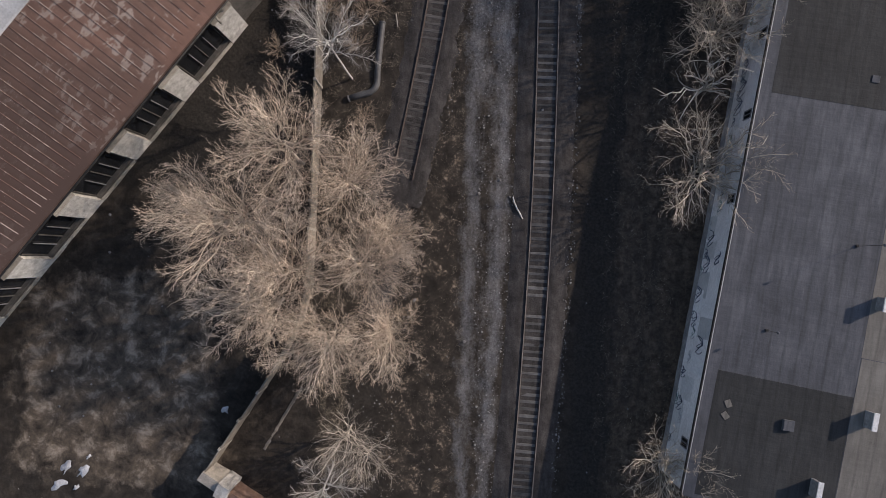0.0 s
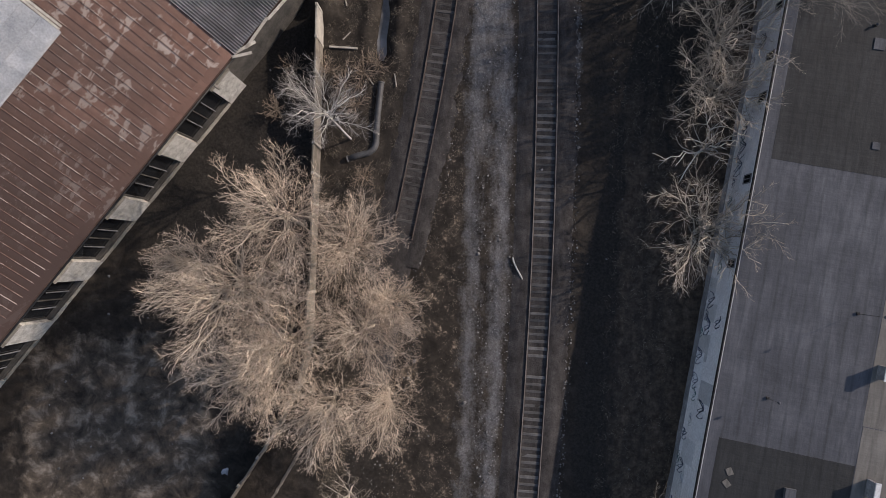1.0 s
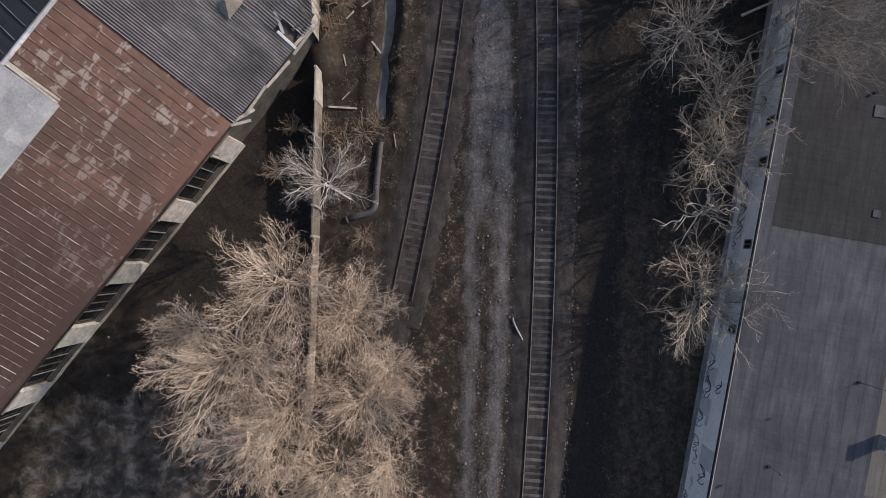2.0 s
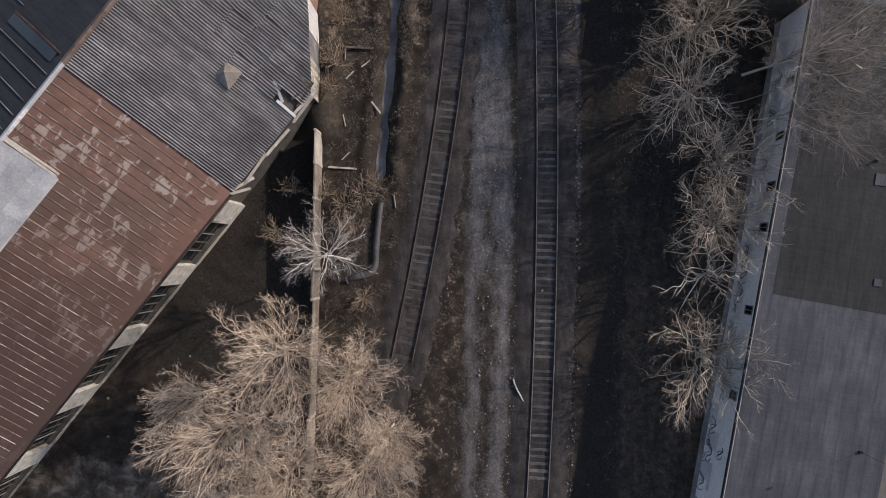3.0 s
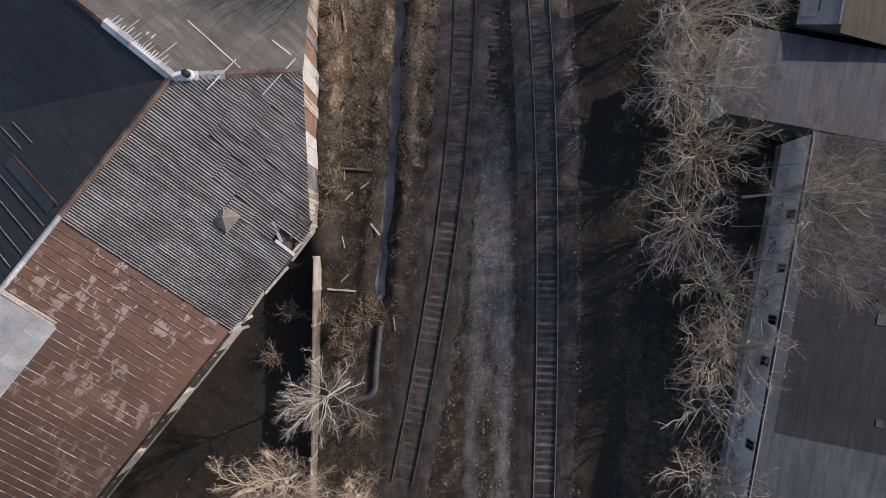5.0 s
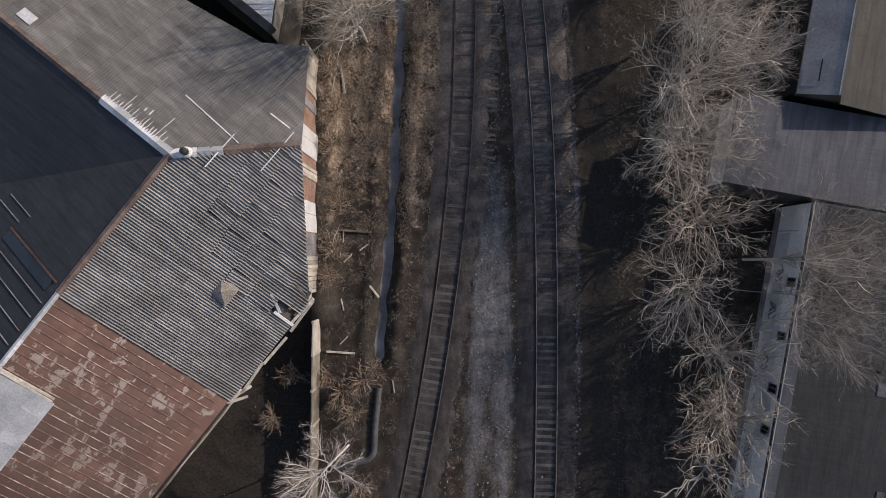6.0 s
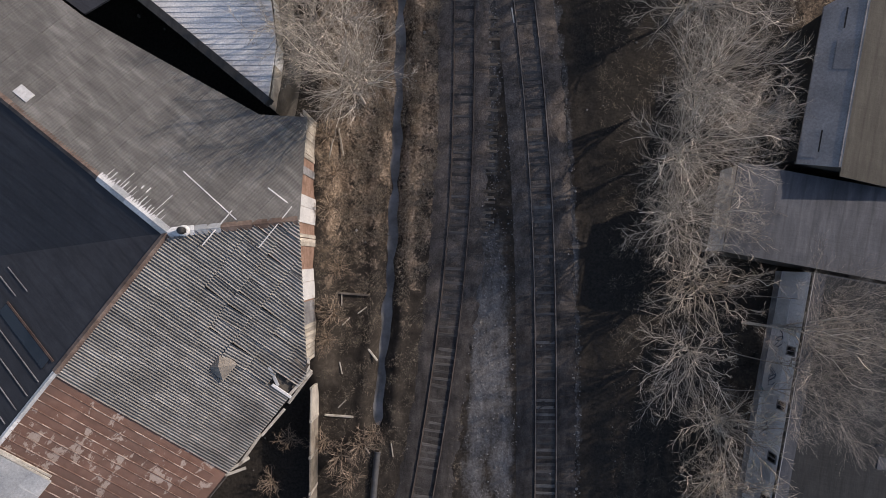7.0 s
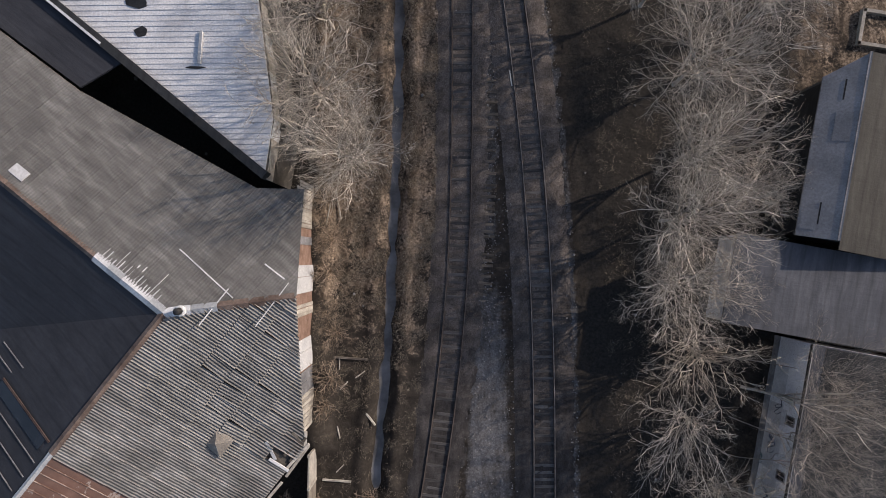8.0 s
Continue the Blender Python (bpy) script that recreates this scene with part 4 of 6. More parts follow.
W0 = RC + N * -0.5
s_tip = (-10.25 - W0.x) / U.x
wall_between(W0 + U * S_END, W0 + U * s_tip, 0.35, -0.4, EAVE - 0.15, EAVE - 0.15, M["facade"], "grimy dark facade wall")
for k in range(7):
    s0 = -1.0 - 5.9 * k
    ring = [W0 + U * (s0 - 1.85), W0 + U * s0, W0 + U * s0 + N * 0.42, W0 + U * (s0 - 1.85) + N * 0.42]
    ring = [ring[3], ring[2], ring[1], ring[0]]
    part("pillar", prism("pillar", [tuple(q.xy) for q in ring], -0.3, 3.6, M["plaster"]), factory, "pale plastered wall pier")
    cap = [W0 + U * (s0 - 1.95), W0 + U * (s0 + 0.1), W0 + U * (s0 + 0.1) + N * 0.47, W0 + U * (s0 - 1.95) + N * 0.47]
    part("pillar_cap", prism("pillar_cap", [tuple(q.xy) for q in (cap[3], cap[2], cap[1], cap[0])], 3.6, 3.72, M["concrete"]), factory)
    # the window bay that follows
    a, b = s0 - 5.85, s0 - 1.9
    win = part("window", prism("window", [tuple(q.xy) for q in (W0 + U * a + N * 0.09, W0 + U * b + N * 0.09, W0 + U * b + N * 0.02, W0 + U * a + N * 0.02)], 0.75, 3.4, M["glass"]), factory, "tall dark factory window")
    for q in np.linspace(a + 0.1, b - 0.1, 3):
        p0 = W0 + U * float(q) + N * 0.13
        part("mullion", prism("mullion", [tuple(g.xy) for g in (p0 - U * 0.035 + N * 0.03, p0 + U * 0.035 + N * 0.03, p0 + U * 0.035 - N * 0.05, p0 - U * 0.035 - N * 0.05)], 0.75, 3.4, M["facade"]), win)
    for q in (0.3, 0.7):
        g0 = W0 + U * (a + (b - a) * q) + N * 0.15
        part("glazing_bar", prism("glazing_bar", [tuple(g.xy) for g in (g0 + N * 0.06, g0 + U * 0.07 + N * 0.06, g0 + U * 0.07, g0)], 0.8, 3.3, M["plinth"]), win)
    p0, p1 = W0 + U * a + N * 0.46, W0 + U * b + N * 0.46
    part("wall_base", prism("wall_base", [tuple(g.xy) for g in (p0 - N * 0.16, p1 - N * 0.16, p1 - N * 0.46, p0 - N * 0.46)], -0.3, 0.6, M["facade"]), factory, "dark wall base under the window")
    part("sill", prism("sill", [tuple(g.xy) for g in (p0, p1, p1 - N * 0.1, p0 - N * 0.1)], -0.3, 0.35, M["concrete"]), factory, "worn concrete ledge")
v, f = [], []
g = W0 + U * -2.4
bp = [g + N * 0.3 + Vector((0, 0, 4.7)), g + N * 0.72 + Vector((0, 0, 4.72)), g + N * 0.86 - U * 0.05 + Vector((0, 0, 4.5)), g + N * 0.86 - U * 0.06 + Vector((0, 0, 3.9))]
tube(bp, [0.1, 0.1, 0.09, 0.09], 8, v, f)
part("waste_pipe", mesh_of("waste_pipe", v, f, M["concrete"], True), factory, "bent pale waste pipe")
face = [W0 + U * 0.3, W0 + U * 6.2, W0 + U * 6.2 + N * 0.06, W0 + U * 0.3 + N * 0.06]
part("wall_render", prism("wall_render", [tuple(q.xy) for q in face[::-1]], 4.2, EAVE - 0.25, M["plaster"]), factory, "pale flaking plaster on the wall")
# fascia board along the eave
p0, p1 = RC + U * S_END + N * (D_EAVE + 0.05), RC + U * sE + N * (D_EAVE + 0.05)
part("fascia", prism("fascia", [tuple(g.xy) for g in (p0, p1, p1 - N * 0.05, p0 - N * 0.05)], EAVE - 0.45, EAVE - 0.13, M["fascia"]), factory, "brown fascia board")
gp = [on1(s, D_EAVE + 0.12, -0.12) for s in (S_END, -24, -12, 0)]
v, f = [], []
tube(gp, [0.07] * 4, 8, v, f)
part("gutter", mesh_of("gutter", v, f, M["iron"], True), factory, "dark rusty gutter")

# the patched wall along the railway
XW = -10.2
y_tip = (W0 + U * s_tip).y


def east_top(y):
    p = Vector((EAST, y, 0))
    z1, z2 = roof_z(p)
    return min(z1, z2)


ys = [y_tip, HIP.y, (on2(east_s2(10.8), 10.8)).y]
ring_y = [ys[0], ys[1], ys[2]]
verts = [(XW, y, -0.4) for y in ring_y] + [(XW, y, east_top(y) - 0.2) for y in ring_y] + [(XW - 0.3, y, -0.4) for y in ring_y] + [(XW - 0.3, y, east_top(y) - 0.2) for y in ring_y]
faces = [(0, 1, 4, 3), (1, 2, 5, 4), (7, 6, 9, 10), (8, 7, 10, 11), (3, 4, 10, 9), (4, 5, 11, 10), (0, 3, 9, 6), (2, 8, 11, 5)]
part("railway_wall", mesh_of("railway_wall", verts, faces, M["brick"]), factory, "crumbling brick wall patched with boards and sheets")
# brick courses, then boards and sheets nailed over them
spans = [(y_tip + 0.2, 27.0, "concrete"), (27.0, 29.6, "boards"), (29.6, 31.4, "plinth"), (31.4, 33.6, "white_sheet"), (33.6, 35.2, "brick"), (35.2, 35.9, "boards"), (35.9, 36.8, "brick"), (36.8, 38.9, "white_sheet"), (38.9, 40.2, "brick"), (40.2, 40.8, "plinth"), (40.8, 41.4, "brick"), (41.4, 44.6, "boards")]
for y0, y1, what in spans:
    if what == "brick":
        continue
    if what == "boards":
        y = y0
        while y < y1:
            wd = rnd.uniform(0.16, 0.3)
            top = east_top(y) - rnd.uniform(0.15, 0.8)
            me = prism("board", [(XW + 0.03, y), (XW + 0.07, y), (XW + 0.07, y + wd), (XW + 0.03, y + wd)], rnd.uniform(0.0, 0.9), [top, top, top - 0.04, top - 0.04], M["boards"])
            ob = part("board", me, factory)
            y += wd + rnd.uniform(0.0, 0.06)
    else:
        y = y0
        while y < y1 - 0.2:
            wd = min(rnd.uniform(0.8, 1.3), y1 - y)
            top = east_top(y + wd / 2) - rnd.uniform(0.05, 0.7)
            me = prism("wall_sheet", [(XW + 0.02, y), (XW + 0.06, y), (XW + 0.06, y + wd - 0.03), (XW + 0.02, y + wd - 0.03)], rnd.uniform(-0.1, 0.5), top, M[what])
            part("wall_sheet", me, factory)
            y += wd
# slipped timbers and sheets at the broken corner of the roof
for s, d, ln, rot, mat in ((7.6, 0.62, 2.6, 2, "boards"), (7.9, 0.42, 2.3, -3, "boards"), (8.3, 0.15, 2.0, 6, "wood_dark"), (8.2, -0.15, 1.5, -14, "wood_dark"), (6.75, -0.15, 1.7, 88, "white_sheet"), (7.3, -1.2, 1.5, 60, "zinc"), (8.9, -0.3, 1.2, 70, "wood_dark"), (9.2, 0.1, 1.1, 35, "boards")):
    me = box_mesh("broken_timber", ln, 0.2, 0.09, M[mat], 0.01)
    piece("broken_timber", me, frame_of(on1(s, d, 0.08), U, down1) @ pose(0, 0, 0, 0, rnd.uniform(-3, 3), rot), factory)
for s, d, ln, rot in ((0.9, 0.6, 1.7, -20), (0.4, 0.75, 1.4, -35), (2.2, 0.6, 2.6, 4), (4.6, 0.65, 2.4, -2)):
    me = box_mesh("eave_board", ln, 0.2, 0.06, M["boards"], 0.01)
    piece("eave_board", me, frame_of(on1(s, d, -0.02), U, down1) @ pose(0, 0, 0, 0, 0, rot), factory)
# pale streaks of lime and repair strips on the north roof
for k in range(17):
    s, ln = 0.9 + 0.27 * k + rnd.uniform(-0.08, 0.08), rnd.uniform(0.25, 1.0) + (0.7 if k % 5 == 2 else 0.0)
    me = box_mesh("repair_strip", rnd.uniform(0.03, 0.075), ln, 0.02, M["white_sheet"], 0.0)
    piece("repair_strip", me, frame_of(on2(s, 0.3 + ln / 2, 0.052), -N, down2) @ pose(0, 0, 0, 0, 0, rnd.uniform(-1, 1)), factory)
for s, a, ln, w, rot in ((-0.2, 3.2, 4.6, 0.08, 88), (-3.3, 5.8, 1.6, 0.09, 90), (-2.0, 2.0, 2.8, 0.07, 3), (-4.6, 4.2, 3.4, 0.06, 4)):
    me = box_mesh("repair_strip", w, ln, 0.025, M["white_sheet"], 0.0)
    piece("repair_strip", me, frame_of(on2(s, a, 0.06), -N, down2) @ pose(0, 0, 0, 0, 0, rot + rnd.uniform(-2, 2)), factory)
me = box_mesh("roof_window", 1.1, 0.7, 0.06, M["white_sheet"], 0.01)
piece("roof_window", me, frame_of(on2(12.6, 1.0, 0.06), -N, down2), factory)


part("link_roof", slab("link_roof", [on2(14.6, 7.05, -0.25), on2(13.6, 10.2, 0.55), on2(W2_END, 10.2, 0.55), on2(W2_END, 6.4, -0.25)], 0.15, M["navy"]), factory, "low dark felt roof between the buildings")

# ---- the white-roofed shed behind ----
shed = empty("white_roofed_shed", (-20, 58, 0), label="long shed with a pale ribbed metal roof and dark parapet", category="building")
edge0, edge1 = Vector((-12.1, 44.5, 0)), Vector((-44.35, 71.0, 0))
ring = [(-12.1, 44.5), (-11.5, 48.5), (-12.5, 56.5), (-15.8, 75.0), (-44.35, 75.0), (-44.35, 71.0)]
part("wall", prism("wall", ring, -0.4, 6.3, M["facade"]), shed, "dark shed wall")
roof_ring = [(x, y, 6.42) for x, y in ring]
shed_roof = part("roof", slab("roof", roof_ring, 0.1, M["white_sheet"]), shed, "pale ribbed metal roof")
rib = box_mesh("rib", 1.0, 0.05, 0.045, M["white_sheet"], 0.0)
y = 45.0
while y < 66:
    x1 = -12.1 + 0.15 * (y - 44.5) if y < 48.5 else -11.55 - 0.125 * (y - 48.5) if y < 56.5 else -12.55 - 0.178 * (y - 56.5)
    x0 = max(-43, -12.1 - (y - 44.6) / 0.822)
    if x1 - x0 > 0.4:
        piece("rib", rib, Matrix.Translation(((x0 + x1) / 2, y, 6.42)) @ Matrix.Diagonal((x1 - x0, 1, 1, 1)), shed_roof)
    y += 0.36
for (xa, ya), (xb, yb) in (((-12.1, 44.5), (-11.5, 48.5)), ((-11.5, 48.5), (-12.5, 56.5)), ((-12.5, 56.5), (-15.8, 75.0))):
    y = ya
    while y < yb - 0.2:
        wd = rnd.uniform(0.8, 1.5)
        q0, q1 = xa + (xb - xa) * (y - ya) / (yb - ya), xa + (xb - xa) * (min(y + wd, yb) - ya) / (yb - ya)
        part("wall_sheet", prism("wall_sheet", [(q0 + 0.03, y), (q0 + 0.08, y), (q1 + 0.08, min(y + wd, yb) - 0.02), (q1 + 0.03, min(y + wd, yb) - 0.02)], rnd.uniform(4.6, 5.1), 6.3 - rnd.uniform(0, 0.25), M[rnd.choice(("boards", "white_sheet", "boards"))]), shed)
        y += wd
dd = (edge1 - edge0).normalized()
nn = Vector((-dd.y, dd.x, 0))
ring = [tuple((edge0 + nn * 0.06).xy), tuple((edge1 + nn * 0.06).xy), tuple((edge1 - nn * 0.5).xy), tuple((edge0 - nn * 0.5).xy)][::-1]
part("parapet", prism("parapet", ring, 5.9, 6.75, M["felt_dark"]), shed, "dark parapet")
ring = [tuple((edge0 + nn * 0.0 + dd * 14).xy), tuple((edge1 + nn * 0.0).xy), tuple((edge1 - nn * 0.16).xy), tuple((edge0 - nn * 0.16 + dd * 14).xy)][::-1]
part("parapet_flashing", prism("parapet_flashing", ring, 6.753, 6.8, M["white_sheet"]), shed, "white flashing")
for x, y, a, b in ((-20.6, 56.3, 1.7, 0.9), (-20.3, 54.3, 1.0, 0.8), (-16.6, 51.9, 1.6, 0.2)):
    part("roof_damage", slab("roof_damage", [(x + a * math.cos(t) * rnd.uniform(0.35, 0.55), y + b * math.sin(t) * rnd.uniform(0.35, 0.55), 6.475) for t in np.linspace(0, 6.28, 10)[:-1]], 0.03, M["iron"]), shed, "dark hole in the sheet")
part("roof_pipe", box_mesh("roof_pipe", 0.25, 2.2, 0.2, M["zinc"], 0.03), shed).matrix_basis = pose(-16.3, 53.2, 6.43, 0, 0, -4)


# ---- concrete fence ----
fence = empty("concrete_fence", (-10.3, 8, 0), label="old concrete panel fence between the yard and the railway", category="fence")
route = [(-10.15, 24.8), (-10.2, 22.4), (-10.3, 14.5), (-10.55, 5.5), (-10.75, -0.8), (-11.4, -3.6), (-12.9, -6.6), (-18.3, -15.0)]


def fence_run():
    pts = [Vector((x, y, 0)) for x, y in route]
    post = box_mesh("fence_post", 0.2, 0.2, 2.35, M["concrete"], 0.02)
    for a, b in zip(pts, pts[1:]):
        n = max(1, round((b - a).length / 2.4))
        step = (b - a) / n
        ang = math.degrees(math.atan2(step.y, step.x))
        me = box_mesh("fence_panel", step.length - 0.12, 0.12, 2.2, M["concrete"] if a.y > 23 else M["fence_brown"], 0.015)
        for i in range(n):
            o = a + step * i
            piece("fence_post", post, pose(o.x, o.y, -0.15, rnd.uniform(-1, 1), 0, ang), fence)
            c = o + step * 0.5
            piece("fence_panel", me, pose(c.x, c.y, -0.12 + rnd.uniform(-0.06, 0.04), rnd.uniform(-2.0, 2.0), 0, ang), fence)
    e = pts[-1]
    piece("fence_post", post, pose(e.x, e.y, -0.15), fence)


fence_run()
# the return at the fence's end: a broad concrete pier, brick coping and an iron grille
pier = empty("gate_pier", (-17.8, -15.2, 0), label="broad concrete pier at the end of the fence", category="pier")
part("pier_body", prism("pier_body", [(-18.5, -15.1), (-17.1, -16.0), (-16.8, -15.3), (-18.1, -14.5)], -0.2, 2.3, M["concrete"]), pier)
part("pier_cap", prism("pier_cap", [(-17.2, -16.1), (-16.4, -16.6), (-16.0, -15.7), (-16.8, -15.2)], -0.2, 2.6, M["plaster"]), pier, "pale plaster block")
annex = empty("brick_annex", (-15, -17, 0), label="low brick outhouse wall with a rusty iron grille", category="outhouse")
part("brick_wall", prism("brick_wall", [(-16.5, -16.3), (-13.0, -18.4), (-12.8, -18.1), (-16.3, -15.9)], -0.2, 2.1, M["brick"]), annex)
for i in range(9):
    x = -16.6 + 0.22 * i
    part("grille_bar", prism("grille_bar", [(x, -17.4 - 0.1 * i), (x + 0.08, -17.45 - 0.1 * i), (x + 0.5, -16.7 - 0.1 * i), (x + 0.42, -16.65 - 0.1 * i)], 1.95, 2.0, M["iron"]), annex)
part("grille_pit", prism("grille_pit", [(-17.0, -17.6), (-13.6, -19.6), (-13.2, -18.6), (-16.6, -16.5)], -0.2, 1.5, M["facade"]), annex)
low = empty("low_foundation", (-13, -11.3, 0), label="broken low concrete foundation line in the soil", category="foundation")
for i in range(14):
    t = i / 14
    x, y = -11.6 + (-14.4 + 11.6) * t, -8.9 + (-13.7 + 8.9) * t
    piece("foundation_block", box_mesh("foundation_block", rnd.uniform(0.35, 0.55), rnd.uniform(0.16, 0.26), 0.22, M["fence_brown"], 0.03), pose(x, y, -0.16, rnd.uniform(-4, 4), rnd.uniform(-4, 4), 60 + rnd.uniform(-8, 8)), low)


# ---- the long warehouse on the right ----
WD = Vector((0.187, 1, 0)).normalized()
WE = Vector((1, -0.187, 0)).normalized()
Y0, Y1, HB, FALL = -14.4, 33.3, 4.75, 0.075  # the roof rises away from the railway
wp = lambda y, off=0.0: Vector((wall_line(y), y, 0)) + WE * off


def roof_at(x, y):
    """Height of the warehouse roof."""
    return HB + FALL * (Vector((x, y, 0)) - wp(0)).dot(WE)


warehouse = empty("warehouse", (30, 10, 0), label="long flat-roofed warehouse with a graffiti-covered blue-grey wall", category="building")
c0, c1 = wp(Y0), wp(Y1)
ring = [c0, c0 + WE * 45, c1 + WE * 45, c1]
part("wall", prism("wall", [tuple(q.xy) for q in ring], -0.4, [roof_at(q.x, q.y) - 0.15 for q in ring], M["wall_blue"]), warehouse, "painted-over blue-grey wall")
r0, r1 = wp(Y0 - 0.2, -0.12), wp(Y1, -0.12)
wroof = part("roof", slab("roof", [Vector((q.x, q.y, roof_at(q.x, q.y))) for q in (r0, r0 + WE * 45.3, r1 + WE * 45.3, r1)], 0.16, M["felt"]), warehouse, "flat felt roof with patched sections")
part("plinth", prism("plinth", [tuple(q.xy) for q in (wp(Y0, -0.05), wp(Y0, 0.02), wp(Y1, 0.02), wp(Y1, -0.05))], -0.3, 0.7, M["plinth"]), warehouse, "worn grey wall base")
# dark strip in place of the shadow line between wall and roof
part("edge_trim", prism("edge_trim", [tuple(q.xy) for q in (wp(Y0 - 0.2, -0.2), wp(Y0 - 0.2, -0.121), wp(Y1, -0.121), wp(Y1, -0.2))], HB - 0.16, HB + 0.05, M["iron"]), warehouse, "thin dark strip for the shadow line along the roof edge")
q = [wp(Y0, -0.115), wp(Y0, -0.05), wp(Y1, -0.05), wp(Y1, -0.115)]
part("edge_flashing", slab("edge_flashing", [Vector((p.x, p.y, roof_at(p.x, p.y) + 0.03)) for p in q], 0.02, M["zinc"]), warehouse, "thin pale metal flashing")


def felt(ys, offs, mat, lift, label):
    (ya, yb), (oa, ob) = ys, offs
    a, b = wp(ya), wp(yb)
    q = [a + WE * oa, a + WE * ob, b + WE * ob, b + WE * oa]
    part("felt_section", slab("felt_section", [Vector((p.x, p.y, roof_at(p.x, p.y) + lift)) for p in q], 0.02, M[mat]), warehouse, label)


felt((13.05, 33.2), (0.71, 44), "felt_dark", 0.012, "darker felt section")
felt((-14.3, -5.9), (0.71, 9.5), "felt_dark", 0.012, "darker felt section")
felt((-14.3, 33.2), (-0.1, 0.7), "felt", 0.008, "edge strip of felt along the wall")
felt((-14.3, -3.3), (9.55, 20), "felt_beige", 0.016, "beige felt section")
felt((-3.25, 12.6), (9.5, 20), "felt_beige", 0.010, "beige felt section")

# windows: small, dark, deep-set
for y in (-11.4, 5.75, 11.7, 17.5, 20.4, 24.0, 27.8):
    w = part("window", prism("window", [tuple(q.xy) for q in (wp(y - 0.28, -0.015), wp(y - 0.28, 0.1), wp(y + 0.28, 0.1), wp(y + 0.28, -0.015))], 3.05, 4.0, M["glass"]), warehouse, "small dark window")
    for z0, z1, ya, yb in ((3.0, 3.08, -0.33, 0.33), (3.97, 4.05, -0.33, 0.33), (3.05, 4.0, -0.34, -0.27), (3.05, 4.0, 0.27, 0.34), (3.05, 4.0, -0.025, 0.025)):
        part("window_frame", prism("window_frame", [tuple(q.xy) for q in (wp(y + ya, -0.05), wp(y + ya, 0.02), wp(y + yb, 0.02), wp(y + yb, -0.05))], z0, z1, M["plinth"]), w)

# patches of cover paint and sprayed scrawls
y = -11.5
while y < 32:
    wd = rnd.uniform(0.8, 2.6)
    z0 = rnd.choice((0.5, 0.7, 1.2, 2.2))
    z1 = z0 + rnd.uniform(1.0, 2.2)
    m = rnd.choice(("paint_a", "paint_b", "paint_a"))
    part("paint_patch", prism("paint_patch", [tuple(q.xy) for q in (wp(y, -0.006), wp(y, 0.002), wp(y + wd, 0.002), wp(y + wd, -0.006))], z0, z1, M[m]), warehouse)
    y += wd + rnd.uniform(0.1, 1.4)
for ya, yb, z1, m in ((-12.0, -8.6, 2.2, "paint_a"), (-4.3, -0.8, 2.0, "paint_b"), (6.4, 10.4, 2.3, "paint_a"), (10.9, 16.4, 2.5, "paint_a"), (18.2, 22.6, 2.1, "paint_b"), (24.0, 28.6, 2.4, "paint_a")):
    part("paint_patch", prism("paint_patch", [tuple(q.xy) for q in (wp(ya, -0.01), wp(ya, 0.002), wp(yb, 0.002), wp(yb, -0.01))], 0.2, z1, M[m]), warehouse)
scrawl_rnd = random.Random(5)


def scrawl(y, z, size, n, paint="spray", width=0.03, label="dark blue sprayed scrawl"):
    """A sprayed scrawl: one looping stroke without letters."""
    pts, a = [], 0.0
    for i in range(n):
        a += scrawl_rnd.uniform(0.6, 1.5)
        py = y + size * 0.28 * i / 4 + 0.3 * size * math.cos(a)
        pz = z + 0.45 * size * math.sin(a * 1.3)
        q = wp(py, -0.016 - 0.0002 * i)
        pts.append(Vector((q.x, q.y, max(0.2, pz))))
    v, f = [], []
    tube(pts, [width] * len(pts), 4, v, f)
    part("graffiti", mesh_of("graffiti", v, f, M[paint]), warehouse, label)


for y, z, s, n in ((-9.5, 1.5, 1.0, 14), (-7.2, 1.2, 0.8, 10), (-5.2, 3.0, 1.1, 14), (-3.4, 1.3, 0.9, 14), (-1.6, 1.2, 1.0, 16), (0.6, 1.6, 1.1, 16), (1.2, 3.1, 0.9, 12), (2.6, 1.5, 1.0, 12), (9.0, 1.4, 0.8, 10), (12.2, 1.8, 1.2, 18), (13.6, 1.9, 1.2, 16), (15.2, 1.7, 1.0, 12), (21.6, 2.0, 1.1, 14), (25.2, 1.8, 1.1, 14), (28.0, 1.9, 1.0, 12)):
    scrawl(y, z, s, n)
for k in range(26):
    paint, label = (("spray", "dark blue sprayed scrawl"), ("snow", "white sprayed scrawl"), ("teal", "green-blue sprayed scrawl"))[k % 3]
    scrawl(-12.0 + 1.55 * k + scrawl_rnd.uniform(-0.4, 0.4), scrawl_rnd.uniform(0.7, 2.0), scrawl_rnd.uniform(0.45, 0.75), scrawl_rnd.randint(14, 24), paint, 0.022, label)


